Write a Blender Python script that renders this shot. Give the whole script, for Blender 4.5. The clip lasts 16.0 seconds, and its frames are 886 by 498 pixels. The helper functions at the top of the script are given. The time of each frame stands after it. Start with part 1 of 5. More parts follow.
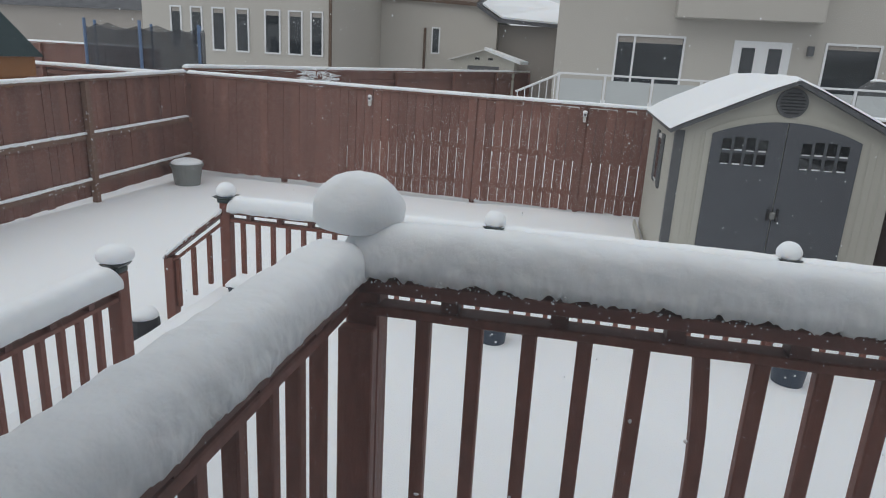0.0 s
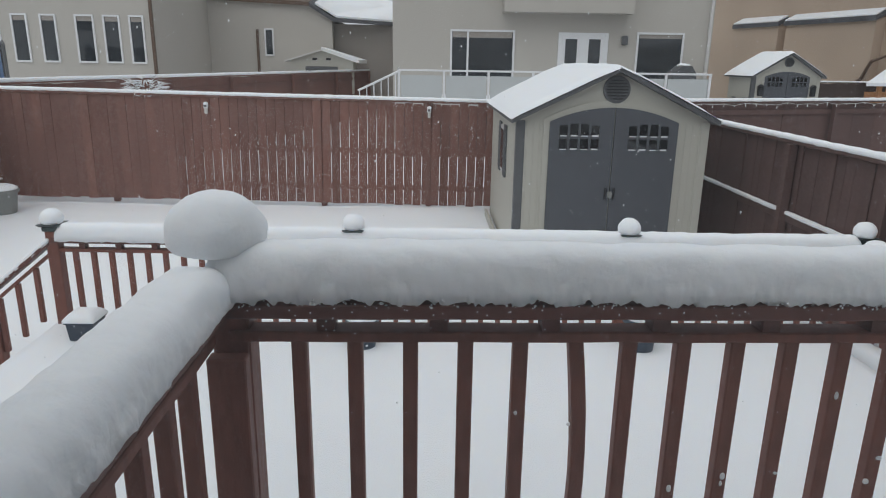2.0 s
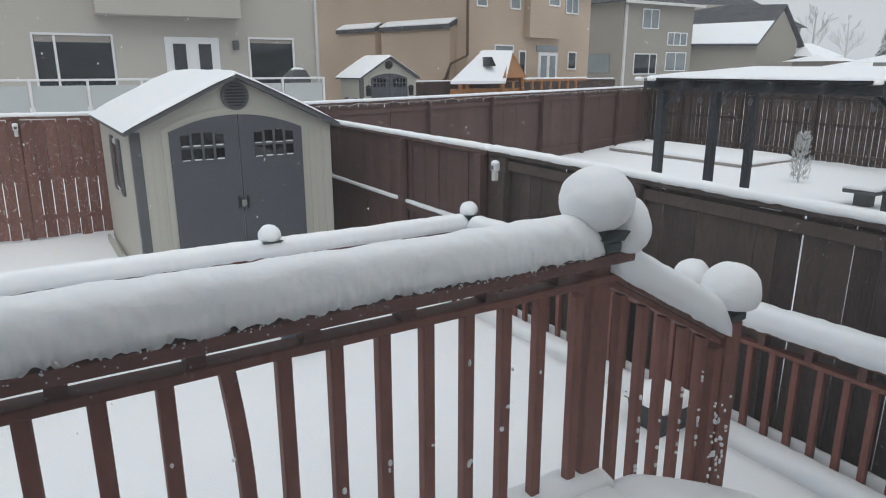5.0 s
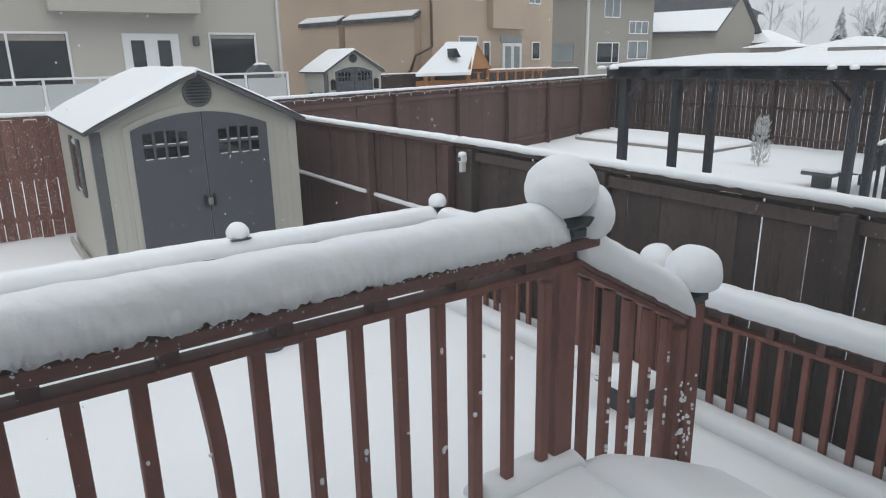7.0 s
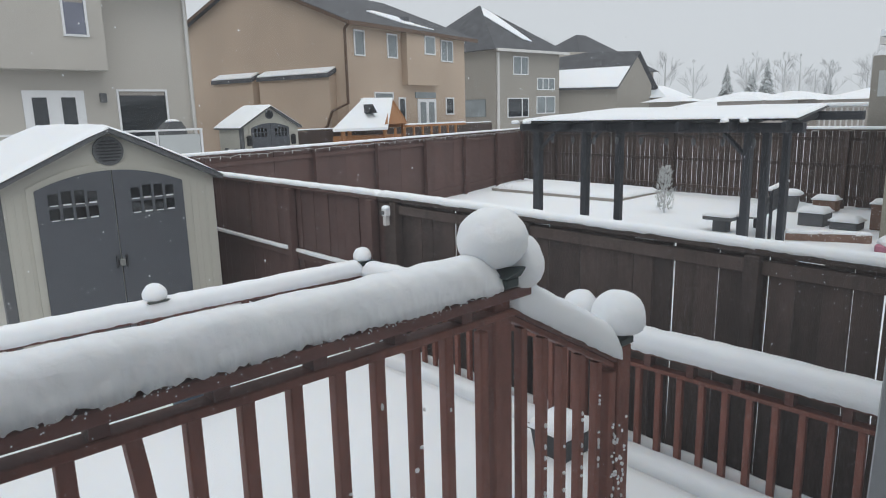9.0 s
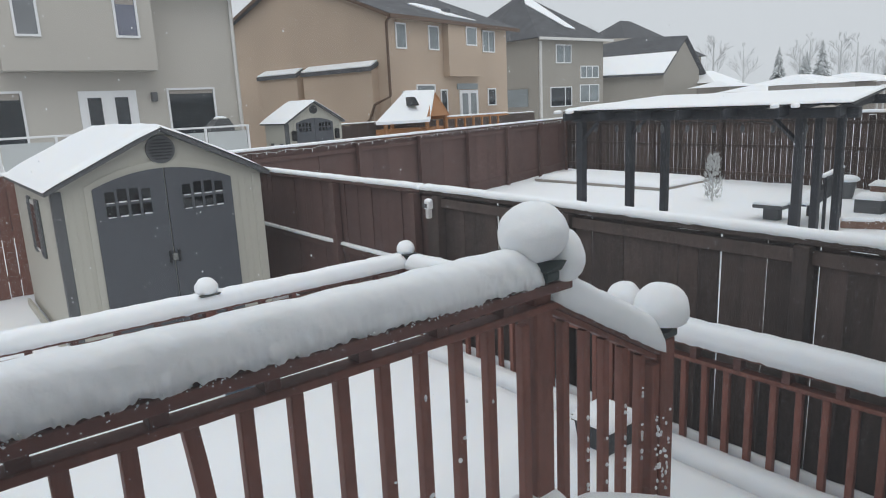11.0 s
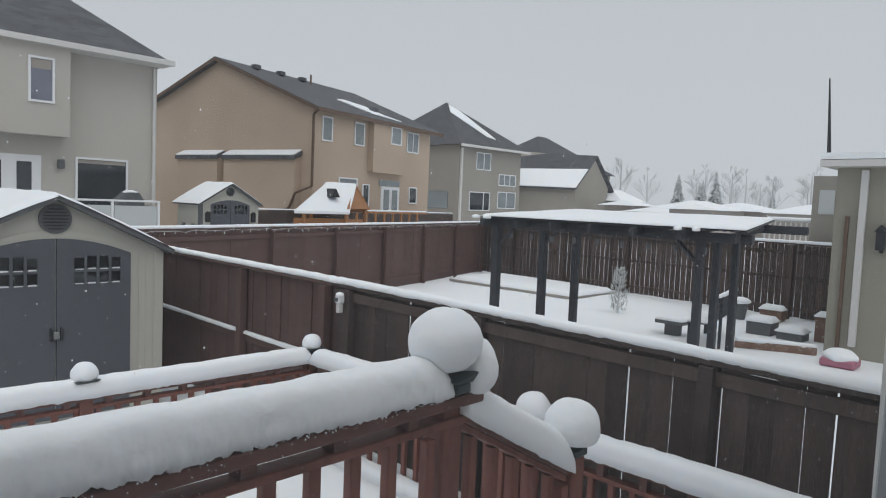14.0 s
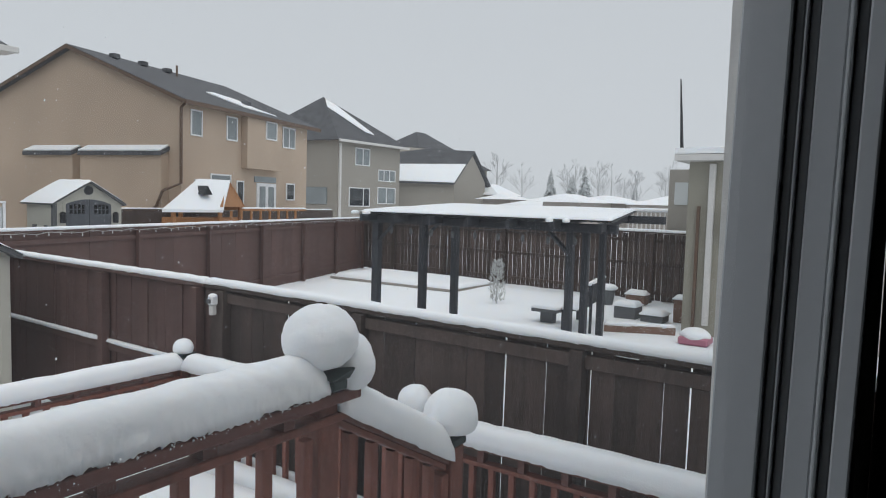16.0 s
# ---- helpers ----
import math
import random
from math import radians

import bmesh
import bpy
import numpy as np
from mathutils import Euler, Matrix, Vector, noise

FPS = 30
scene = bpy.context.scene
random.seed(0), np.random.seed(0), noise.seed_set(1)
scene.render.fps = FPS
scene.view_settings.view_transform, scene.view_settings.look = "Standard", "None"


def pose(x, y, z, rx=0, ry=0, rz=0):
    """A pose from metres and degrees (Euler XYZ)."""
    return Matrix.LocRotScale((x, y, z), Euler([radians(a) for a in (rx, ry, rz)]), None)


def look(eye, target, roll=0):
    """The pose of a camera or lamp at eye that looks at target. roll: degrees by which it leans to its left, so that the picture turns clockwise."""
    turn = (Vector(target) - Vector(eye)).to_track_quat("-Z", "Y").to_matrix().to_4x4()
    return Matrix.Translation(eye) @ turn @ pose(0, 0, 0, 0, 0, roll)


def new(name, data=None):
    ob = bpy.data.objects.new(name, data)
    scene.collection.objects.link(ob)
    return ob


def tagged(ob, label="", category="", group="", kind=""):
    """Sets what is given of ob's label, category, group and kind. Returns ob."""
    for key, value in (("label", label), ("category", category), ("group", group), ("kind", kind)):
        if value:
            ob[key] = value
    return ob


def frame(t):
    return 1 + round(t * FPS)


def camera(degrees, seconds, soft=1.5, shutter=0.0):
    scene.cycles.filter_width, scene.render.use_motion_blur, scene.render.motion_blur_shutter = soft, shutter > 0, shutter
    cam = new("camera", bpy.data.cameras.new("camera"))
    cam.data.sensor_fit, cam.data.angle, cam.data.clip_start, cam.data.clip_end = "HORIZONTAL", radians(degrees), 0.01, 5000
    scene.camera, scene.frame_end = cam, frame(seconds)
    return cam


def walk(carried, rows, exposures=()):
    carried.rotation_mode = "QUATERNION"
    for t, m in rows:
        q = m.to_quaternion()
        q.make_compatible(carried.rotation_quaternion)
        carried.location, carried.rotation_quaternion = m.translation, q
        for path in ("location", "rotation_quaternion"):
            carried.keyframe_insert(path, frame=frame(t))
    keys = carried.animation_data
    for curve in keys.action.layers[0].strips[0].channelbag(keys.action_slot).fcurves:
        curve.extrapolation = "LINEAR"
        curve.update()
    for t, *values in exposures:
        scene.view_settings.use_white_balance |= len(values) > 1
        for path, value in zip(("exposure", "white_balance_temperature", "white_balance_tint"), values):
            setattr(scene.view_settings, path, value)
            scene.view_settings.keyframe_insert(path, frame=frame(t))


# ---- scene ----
EXPOSURES = [(0, -0.22), (2.5, -0.2), (3.2, -0.05), (4.0, -0.04), (7, 0.06), (12.0, 0.06), (12.6, 0.08), (13.5, -0.12), (15, -0.15), (16, -0.04)]
cam = camera(67.1, 16.0, soft=1.0)
PATH = [
    (0, (0.387, -0.754, 2.471), (0.009, 1.131, 1.92), 3.2),
    (0.5, (0.374, -0.751, 2.47), (0.105, 1.149, 1.907), 3.1),
    (1, (0.357, -0.745, 2.475), (0.223, 1.166, 1.901), 1.8),
    (1.5, (0.351, -0.734, 2.476), (0.304, 1.185, 1.912), 0.9),
    (2, (0.346, -0.715, 2.483), (0.392, 1.21, 1.942), 0.9),
    (2.5, (0.343, -0.717, 2.49), (0.616, 1.197, 1.98), 2.0),
    (3, (0.342, -0.701, 2.496), (0.766, 1.192, 2.01), 1.9),
    (3.5, (0.364, -0.673, 2.498), (1.072, 1.137, 2.027), 0.1),
    (4, (0.379, -0.658, 2.499), (1.268, 1.073, 2.039), 0.3),
    (4.5, (0.378, -0.655, 2.493), (1.374, 1.007, 1.997), 0.3),
    (4.7, (0.385, -0.654, 2.496), (1.401, 0.993, 1.989), 0.2),
    (6.8, (0.377, -0.691, 2.499), (1.428, 0.912, 1.929), -0.7),
    (7, (0.372, -0.684, 2.499), (1.468, 0.897, 1.955), -1.1),
    (7.5, (0.364, -0.662, 2.503), (1.546, 0.871, 2.0), -0.6),
    (8, (0.363, -0.656, 2.509), (1.606, 0.845, 2.059), -1.1),
    (8.5, (0.343, -0.666, 2.509), (1.636, 0.804, 2.1), -1.4),
    (8.7, (0.333, -0.668, 2.509), (1.641, 0.792, 2.109), -1.4),
    (10.8, (0.305, -0.7, 2.528), (1.533, 0.823, 2.115), -2.4),
    (11, (0.306, -0.702, 2.528), (1.51, 0.839, 2.109), -2.7),
    (11.5, (0.317, -0.698, 2.521), (1.48, 0.869, 2.083), -2.0),
    (12, (0.332, -0.667, 2.533), (1.47, 0.938, 2.174), -0.9),
    (12.5, (0.34, -0.648, 2.543), (1.498, 0.968, 2.328), 0.9),
    (13, (0.363, -0.652, 2.543), (1.604, 0.908, 2.383), 0.7),
    (13.5, (0.376, -0.631, 2.537), (1.742, 0.823, 2.398), 2.4),
    (14, (0.392, -0.611, 2.532), (1.814, 0.788, 2.395), 2.4),
    (14.5, (0.414, -0.603, 2.522), (1.92, 0.706, 2.385), 2.6),
    (15, (0.422, -0.602, 2.522), (1.997, 0.623, 2.389), 2.0),
    (15.5, (0.427, -0.612, 2.522), (2.051, 0.547, 2.392), 1.7),
    (16, (0.412, -0.629, 2.528), (2.058, 0.498, 2.39), 1.6),
]
walk(cam, [(t, look(eye, target, roll)) for t, eye, target, roll in PATH], EXPOSURES)

# ---- light ----
world = bpy.data.worlds.new("overcast")
scene.world = world
world.use_nodes = True
wn, wl = world.node_tree.nodes, world.node_tree.links
sky = wn.new("ShaderNodeTexSky")
sky.sky_type = "NISHITA"
sky.sun_disc = False
sky.sun_elevation, sky.sun_rotation = radians(63), radians(209)
grey = wn.new("ShaderNodeHueSaturation")
grey.inputs["Saturation"].default_value = 0.1
wl.new(sky.outputs[0], grey.inputs["Color"])
thin = wn.new("ShaderNodeVectorMath")
thin.operation = "SCALE"
thin.inputs["Scale"].default_value = 0.012
wl.new(grey.outputs[0], thin.inputs[0])
cloud = wn.new("ShaderNodeVectorMath")
cloud.operation = "ADD"
cloud.inputs[1].default_value = (0.525, 0.563, 0.60)
wl.new(thin.outputs[0], cloud.inputs[0])
wl.new(cloud.outputs[0], wn["Background"].inputs["Color"])
wn["Background"].inputs["Strength"].default_value = 1.0

sun = new("sun", bpy.data.lights.new("sun", "SUN"))
sun.data.energy, sun.data.angle, sun.data.color = 1.05, radians(75), (1.0, 0.99, 0.975)
sun.matrix_world = look((-5, -9, 20), (0, 0, 0))


# ---- materials ----
def mat(name, color, rough=0.7, var=0.15, scale=8.0, bump=0.1, fine=60.0, metal=0.0, stretch=(1, 1, 1), rand=0.0, island=0.0, dust=0.0, grains=18.0):
    """Base colour with broad and fine variation, fine relief, and optional snow dust in the pores."""
    m = bpy.data.materials.new(name)
    m.use_nodes = True
    n, l = m.node_tree.nodes, m.node_tree.links
    b = n["Principled BSDF"]
    b.inputs["Roughness"].default_value, b.inputs["Metallic"].default_value = rough, metal
    co = n.new("ShaderNodeTexCoord")
    mp = n.new("ShaderNodeMapping")
    mp.inputs["Scale"].default_value = stretch
    l.new(co.outputs["Object"], mp.inputs["Vector"])
    if rand:
        oi = n.new("ShaderNodeObjectInfo")
        off = n.new("ShaderNodeVectorMath")
        off.operation = "SCALE"
        off.inputs[0].default_value = (7, 13, 5)
        l.new(oi.outputs["Random"], off.inputs["Scale"])
        l.new(off.outputs[0], mp.inputs["Location"])
    big, small = n.new("ShaderNodeTexNoise"), n.new("ShaderNodeTexNoise")
    big.inputs["Scale"].default_value, big.inputs["Detail"].default_value = scale, 4
    small.inputs["Scale"].default_value, small.inputs["Detail"].default_value = fine, 5
    for t in (big, small):
        l.new(mp.outputs[0], t.inputs["Vector"])
    add = n.new("ShaderNodeMath")
    add.operation = "ADD"
    l.new(big.outputs["Fac"], add.inputs[0])
    l.new(small.outputs["Fac"], add.inputs[1])
    ramp = n.new("ShaderNodeMapRange")
    ramp.inputs["From Min"].default_value, ramp.inputs["From Max"].default_value = 0.6, 1.4
    ramp.inputs["To Min"].default_value, ramp.inputs["To Max"].default_value = 1 - var, 1 + var
    l.new(add.outputs[0], ramp.inputs["Value"])
    last = ramp.outputs[0]
    if rand or island:
        src = n.new("ShaderNodeObjectInfo").outputs["Random"] if rand else n.new("ShaderNodeNewGeometry").outputs["Random Per Island"]
        r2 = n.new("ShaderNodeMapRange")
        a = rand or island
        r2.inputs["To Min"].default_value, r2.inputs["To Max"].default_value = 1 - a, 1 + a
        l.new(src, r2.inputs["Value"])
        mul = n.new("ShaderNodeMath")
        mul.operation = "MULTIPLY"
        l.new(last, mul.inputs[0])
        l.new(r2.outputs[0], mul.inputs[1])
        last = mul.outputs[0]
    sc = n.new("ShaderNodeVectorMath")
    sc.operation = "SCALE"
    sc.inputs[0].default_value = color
    l.new(last, sc.inputs["Scale"])
    out = sc.outputs[0]
    if dust:
        dn = n.new("ShaderNodeTexVoronoi")
        dn.inputs["Scale"].default_value = grains
        shift = n.new("ShaderNodeVectorMath")
        shift.operation = "ADD"
        l.new(co.outputs["Object"], shift.inputs[0])
        if rand:
            l.new(off.outputs[0], shift.inputs[1])
        l.new(shift.outputs[0], dn.inputs["Vector"])
        patch = n.new("ShaderNodeTexNoise")
        patch.inputs["Scale"].default_value = 3.0
        l.new(shift.outputs[0], patch.inputs["Vector"])
        lim = n.new("ShaderNodeMath")
        lim.operation = "MULTIPLY_ADD"
        lim.inputs[1].default_value = 0.9 * dust
        lim.inputs[2].default_value = 0.55 * dust
        l.new(patch.outputs["Fac"], lim.inputs[0])
        dr = n.new("ShaderNodeMath")
        dr.operation = "LESS_THAN"
        l.new(dn.outputs["Distance"], dr.inputs[0])
        l.new(lim.outputs[0], dr.inputs[1])
        mx = n.new("ShaderNodeMix")
        mx.data_type = "RGBA"
        l.new(dr.outputs[0], mx.inputs["Factor"])
        l.new(out, mx.inputs["A"])
        mx.inputs["B"].default_value = (0.8, 0.82, 0.84, 1)
        out = mx.outputs["Result"]
    l.new(out, b.inputs["Base Color"])
    if bump:
        bp = n.new("ShaderNodeBump")
        bp.inputs["Strength"].default_value, bp.inputs["Distance"].default_value = bump, 0.01
        l.new(small.outputs["Fac"], bp.inputs["Height"])
        l.new(bp.outputs[0], b.inputs["Normal"])
    return m


def glass(name, color, rough=0.05):
    m = mat(name, color, rough, 0.25, 1.5, 0.0)
    m.node_tree.nodes["Principled BSDF"].inputs["Specular IOR Level"].default_value = 0.7
    return m


SNOW = mat("snow", (0.865, 0.893, 0.925), 0.8, 0.03, 2.0, 0.2, 80.0)
SNOW.node_tree.nodes["Principled BSDF"].inputs["Subsurface Weight"].default_value = 0.5
SNOW.node_tree.nodes["Principled BSDF"].inputs["Subsurface Radius"].default_value = (0.8, 0.9, 1.0)
SNOW.node_tree.nodes["Principled BSDF"].inputs["Subsurface Scale"].default_value = 0.03
RAILWOOD = mat("stained_rail_wood", (0.188, 0.068, 0.048), 0.6, 0.3, 5.0, 0.35, 40.0, stretch=(1, 1, 0.3), dust=0.075, grains=60.0)
RAILDARK = mat("wet_rail_board", (0.13, 0.052, 0.042), 0.55, 0.35, 6.0, 0.35, 40.0, stretch=(0.3, 0.3, 1), dust=0.11, grains=60.0)
PICKET = mat("fence_picket_brown", (0.185, 0.088, 0.068), 0.75, 0.3, 4.0, 0.4, 60.0, stretch=(1, 1, 0.15), rand=0.16, dust=0.165, grains=34.0)
PICKETDARK = mat("fence_picket_dark", (0.064, 0.045, 0.038), 0.75, 0.4, 4.0, 0.4, 60.0, stretch=(1, 1, 0.15), rand=0.3, dust=0.09, grains=36.0)
PICKETRED = mat("fence_picket_red", (0.100, 0.055, 0.047), 0.75, 0.2, 4.0, 0.3, 50.0, stretch=(1, 1, 0.15), rand=0.12, dust=0.11, grains=34.0)
POSTWOOD = mat("fence_post_wood", (0.19, 0.115, 0.085), 0.75, 0.25, 4.0, 0.3, 50.0, stretch=(1, 1, 0.15), dust=0.18)
SHEDWALL = mat("shed_beige_plastic", (0.50, 0.49, 0.43), 0.55, 0.06, 3.0, 0.08, 90.0)
SHEDTRIM = mat("shed_grey_trim", (0.11, 0.115, 0.12), 0.55, 0.12, 4.0, 0.08)
SHEDDOOR = mat("shed_grey_door", (0.088, 0.095, 0.108), 0.5, 0.12, 3.0, 0.1, 90.0)
DARKGLASS = glass("dark_window_glass", (0.03, 0.035, 0.04))
SHEDGLASS = glass("shed_window_glass", (0.012, 0.014, 0.016))
STUCCO = mat("beige_stucco", (0.50, 0.475, 0.43), 0.9, 0.06, 0.6, 0.5, 25.0)
STUCCOTAN = mat("tan_stucco", (0.50, 0.395, 0.305), 0.9, 0.17, 0.35, 0.5, 25.0)
STUCCOGREY = mat("taupe_stucco", (0.33, 0.31, 0.275), 0.9, 0.08, 0.5, 0.4, 25.0)
STUCCOFAR = mat("far_house_siding", (0.34, 0.31, 0.28), 0.9, 0.08, 0.5, 0.3, 25.0)
SHINGLE = mat("dark_roof_shingles", (0.095, 0.098, 0.106), 0.85, 0.55, 1.5, 0.9, 14.0, stretch=(1, 2.2, 2.2))
WHITE = mat("white_vinyl", (0.78, 0.79, 0.80), 0.45, 0.03, 3.0, 0.03)
WHITEGREY = mat("pale_gutter", (0.62, 0.61, 0.59), 0.5, 0.05, 2.0, 0.03)
BROWNMETAL = mat("brown_downspout", (0.12, 0.075, 0.05), 0.5, 0.1, 2.0, 0.03)
BLACKWOOD = mat("black_stained_timber", (0.035, 0.038, 0.045), 0.6, 0.3, 4.0, 0.25, 40.0)
BLACK = mat("black_plastic", (0.02, 0.021, 0.024), 0.5, 0.2, 8.0, 0.1)
POTBLUE = mat("dark_blue_pot", (0.03, 0.045, 0.07), 0.45, 0.2, 8.0, 0.1, dust=0.15)
TUB = mat("galvanised_tub", (0.24, 0.25, 0.24), 0.5, 0.2, 6.0, 0.1, metal=0.3)
LAMPGREEN = mat("dark_solar_cap", (0.03, 0.045, 0.045), 0.35, 0.2, 9.0, 0.05)
CEDAR = mat("orange_cedar", (0.36, 0.17, 0.07), 0.7, 0.25, 3.0, 0.2, stretch=(1, 1, 0.3))
BLUEPOLE = mat("blue_foam_sleeve", (0.13, 0.20, 0.34), 0.7, 0.15, 6.0, 0.1)
PINK = mat("pink_plastic", (0.40, 0.15, 0.21), 0.5, 0.15, 6.0, 0.05)
# Snowfall haze over the distance is put into these two pale colours.
BARK = mat("haze_grey_bark", (0.56, 0.565, 0.57), 0.9, 0.25, 3.0, 0.3)
NEEDLE = mat("haze_pale_needle", (0.55, 0.57, 0.575), 0.9, 0.35, 1.0, 0.3, island=0.3)
FROST = mat("frosted_twigs", (0.52, 0.53, 0.52), 0.9, 0.25, 6.0, 0.2, island=0.25)
# Outer wall face, unseen: made near-white to bounce daylight onto the deck.
STUCCOPALE = mat("bounce_stucco", (0.78, 0.77, 0.74), 0.9, 0.05, 0.6, 0.5, 25.0)
# Dark base colour: the unlit room's dimness is put into it.
WALLIN = mat("room_wall_dimness", (0.10, 0.095, 0.09), 0.9, 0.08, 1.0, 0.1)
FRAMEVINYL = mat("window_vinyl", (0.43, 0.45, 0.47), 0.4, 0.03, 2.0, 0.03)
GASKET = mat("dark_gasket", (0.11, 0.115, 0.12), 0.6, 0.1, 5.0, 0.0)
FROSTGLASS = mat("milky_rail_glass", (0.55, 0.58, 0.58), 0.25, 0.05, 2.0, 0.0)

ORG = {}


# ---- helpers for building ----
def thing(name, loc, label, category, group="", kind=""):
    e = new(name)
    e.location = loc
    e.empty_display_size = 0.1
    ORG[e] = Vector(loc)
    return tagged(e, label, category, group, kind)


def finish(bm, name, m, smooth=False):
    bmesh.ops.recalc_face_normals(bm, faces=bm.faces)
    me = bpy.data.meshes.new(name)
    bm.to_mesh(me)
    bm.free()
    me.materials.append(m)
    if smooth:
        me.polygons.foreach_set("use_smooth", [True] * len(me.polygons))
    return me


def part(name, bm, m, parent, label="", smooth=False):
    o = ORG[parent]
    bmesh.ops.translate(bm, vec=-o, verts=bm.verts)
    ob = new(name, finish(bm, name, m, smooth))
    ob.parent = parent
    ORG[ob] = o
    return tagged(ob, label)


def solo(name, bm, m, label="", category="", group="", kind="", smooth=False, loc=(0, 0, 0)):
    o = Vector(loc)
    bmesh.ops.translate(bm, vec=-o, verts=bm.verts)
    ob = new(name, finish(bm, name, m, smooth))
    ob.location = o
    ORG[ob] = o
    return tagged(ob, label, category, group, kind)


def box(x0, x1, y0, y1, z0, z1, bevel=0.0, bm=None):
    b = bmesh.new()
    bmesh.ops.create_cube(b, size=1.0)
    bmesh.ops.scale(b, vec=(x1 - x0, y1 - y0, z1 - z0), verts=b.verts)
    bmesh.ops.translate(b, vec=((x0 + x1) / 2, (y0 + y1) / 2, (z0 + z1) / 2), verts=b.verts)
    if bevel:
        bmesh.ops.bevel(b, geom=b.edges[:], offset=bevel, segments=1, affect="EDGES")
    return join(bm, b)


def join(bm, b):
    if bm is None:
        return b
    me = bpy.data.meshes.new("t")
    b.to_mesh(me)
    b.free()
    bm.from_mesh(me)
    bpy.data.meshes.remove(me)
    return bm


def prism(points, axis, a0, a1, bm=None):
    """A polygon in the plane across an axis, drawn out from a0 to a1. Points are the two other coordinates in x, y, z order."""
    b = bm or bmesh.new()
    def at(p, a):
        return {"x": (a, p[0], p[1]), "y": (p[0], a, p[1]), "z": (p[0], p[1], a)}[axis]
    lo, hi = [b.verts.new(at(p, a0)) for p in points], [b.verts.new(at(p, a1)) for p in points]
    b.faces.new(lo)
    b.faces.new(hi[::-1])
    for i in range(len(points)):
        j = (i + 1) % len(points)
        b.faces.new((lo[i], lo[j], hi[j], hi[i]))
    return b


def tube(points, r, n=8, bm=None, r1=None):
    b = bm or bmesh.new()
    pts = [Vector(p) for p in points]
    rings = []
    for i, p in enumerate(pts):
        d = (pts[min(i + 1, len(pts) - 1)] - pts[max(i - 1, 0)]).normalized()
        u = d.cross(Vector((0.13, 0.31, 0.94)))
        if u.length < 0.05:
            u = d.cross(Vector((1, 0, 0)))
        u.normalize()
        v = d.cross(u)
        rr = r if r1 is None else r + (r1 - r) * i / (len(pts) - 1)
        rings.append([b.verts.new(p + rr * (math.cos(2 * math.pi * k / n) * u + math.sin(2 * math.pi * k / n) * v)) for k in range(n)])
    for a, c in zip(rings, rings[1:]):
        for k in range(n):
            b.faces.new((a[k], a[(k + 1) % n], c[(k + 1) % n], c[k]))
    b.faces.new(rings[0])
    b.faces.new(rings[-1][::-1])
    return b


def slab(quad, t, bm=None):
    """A sheet on four corners, thickened downwards by t."""
    b = bm or bmesh.new()
    top = [b.verts.new(p) for p in quad]
    low = [b.verts.new((p[0], p[1], p[2] - t)) for p in quad]
    b.faces.new(top)
    b.faces.new(low[::-1])
    for i in range(len(quad)):
        j = (i + 1) % len(quad)
        b.faces.new((top[i], low[i], low[j], top[j]))
    return b


def lump(c, rx, ry, rz, seed=0, rough=0.06, flat=-0.55, n=48):
    """A pillow of settled snow, cut flat near its base."""
    b = bmesh.new()
    bmesh.ops.create_uvsphere(b, u_segments=n, v_segments=n * 2 // 3, radius=1.0)
    for v in b.verts:
        k = 1 + rough * noise.noise(v.co * 1.7 + Vector((seed, seed * 2.3, 0))) + rough * 0.42 * noise.noise(v.co * 6 + Vector((seed, 1, 4))) + rough * 0.22 * noise.noise(v.co * 17 + Vector((seed, 3, 2)))
        p = v.co * k
        p.z = max(p.z, flat + 0.04 * noise.noise(v.co * 5 + Vector((0, seed, 0))))
        v.co = Vector((c[0] + p.x * rx, c[1] + p.y * ry, c[2] + p.z * rz))
    return b


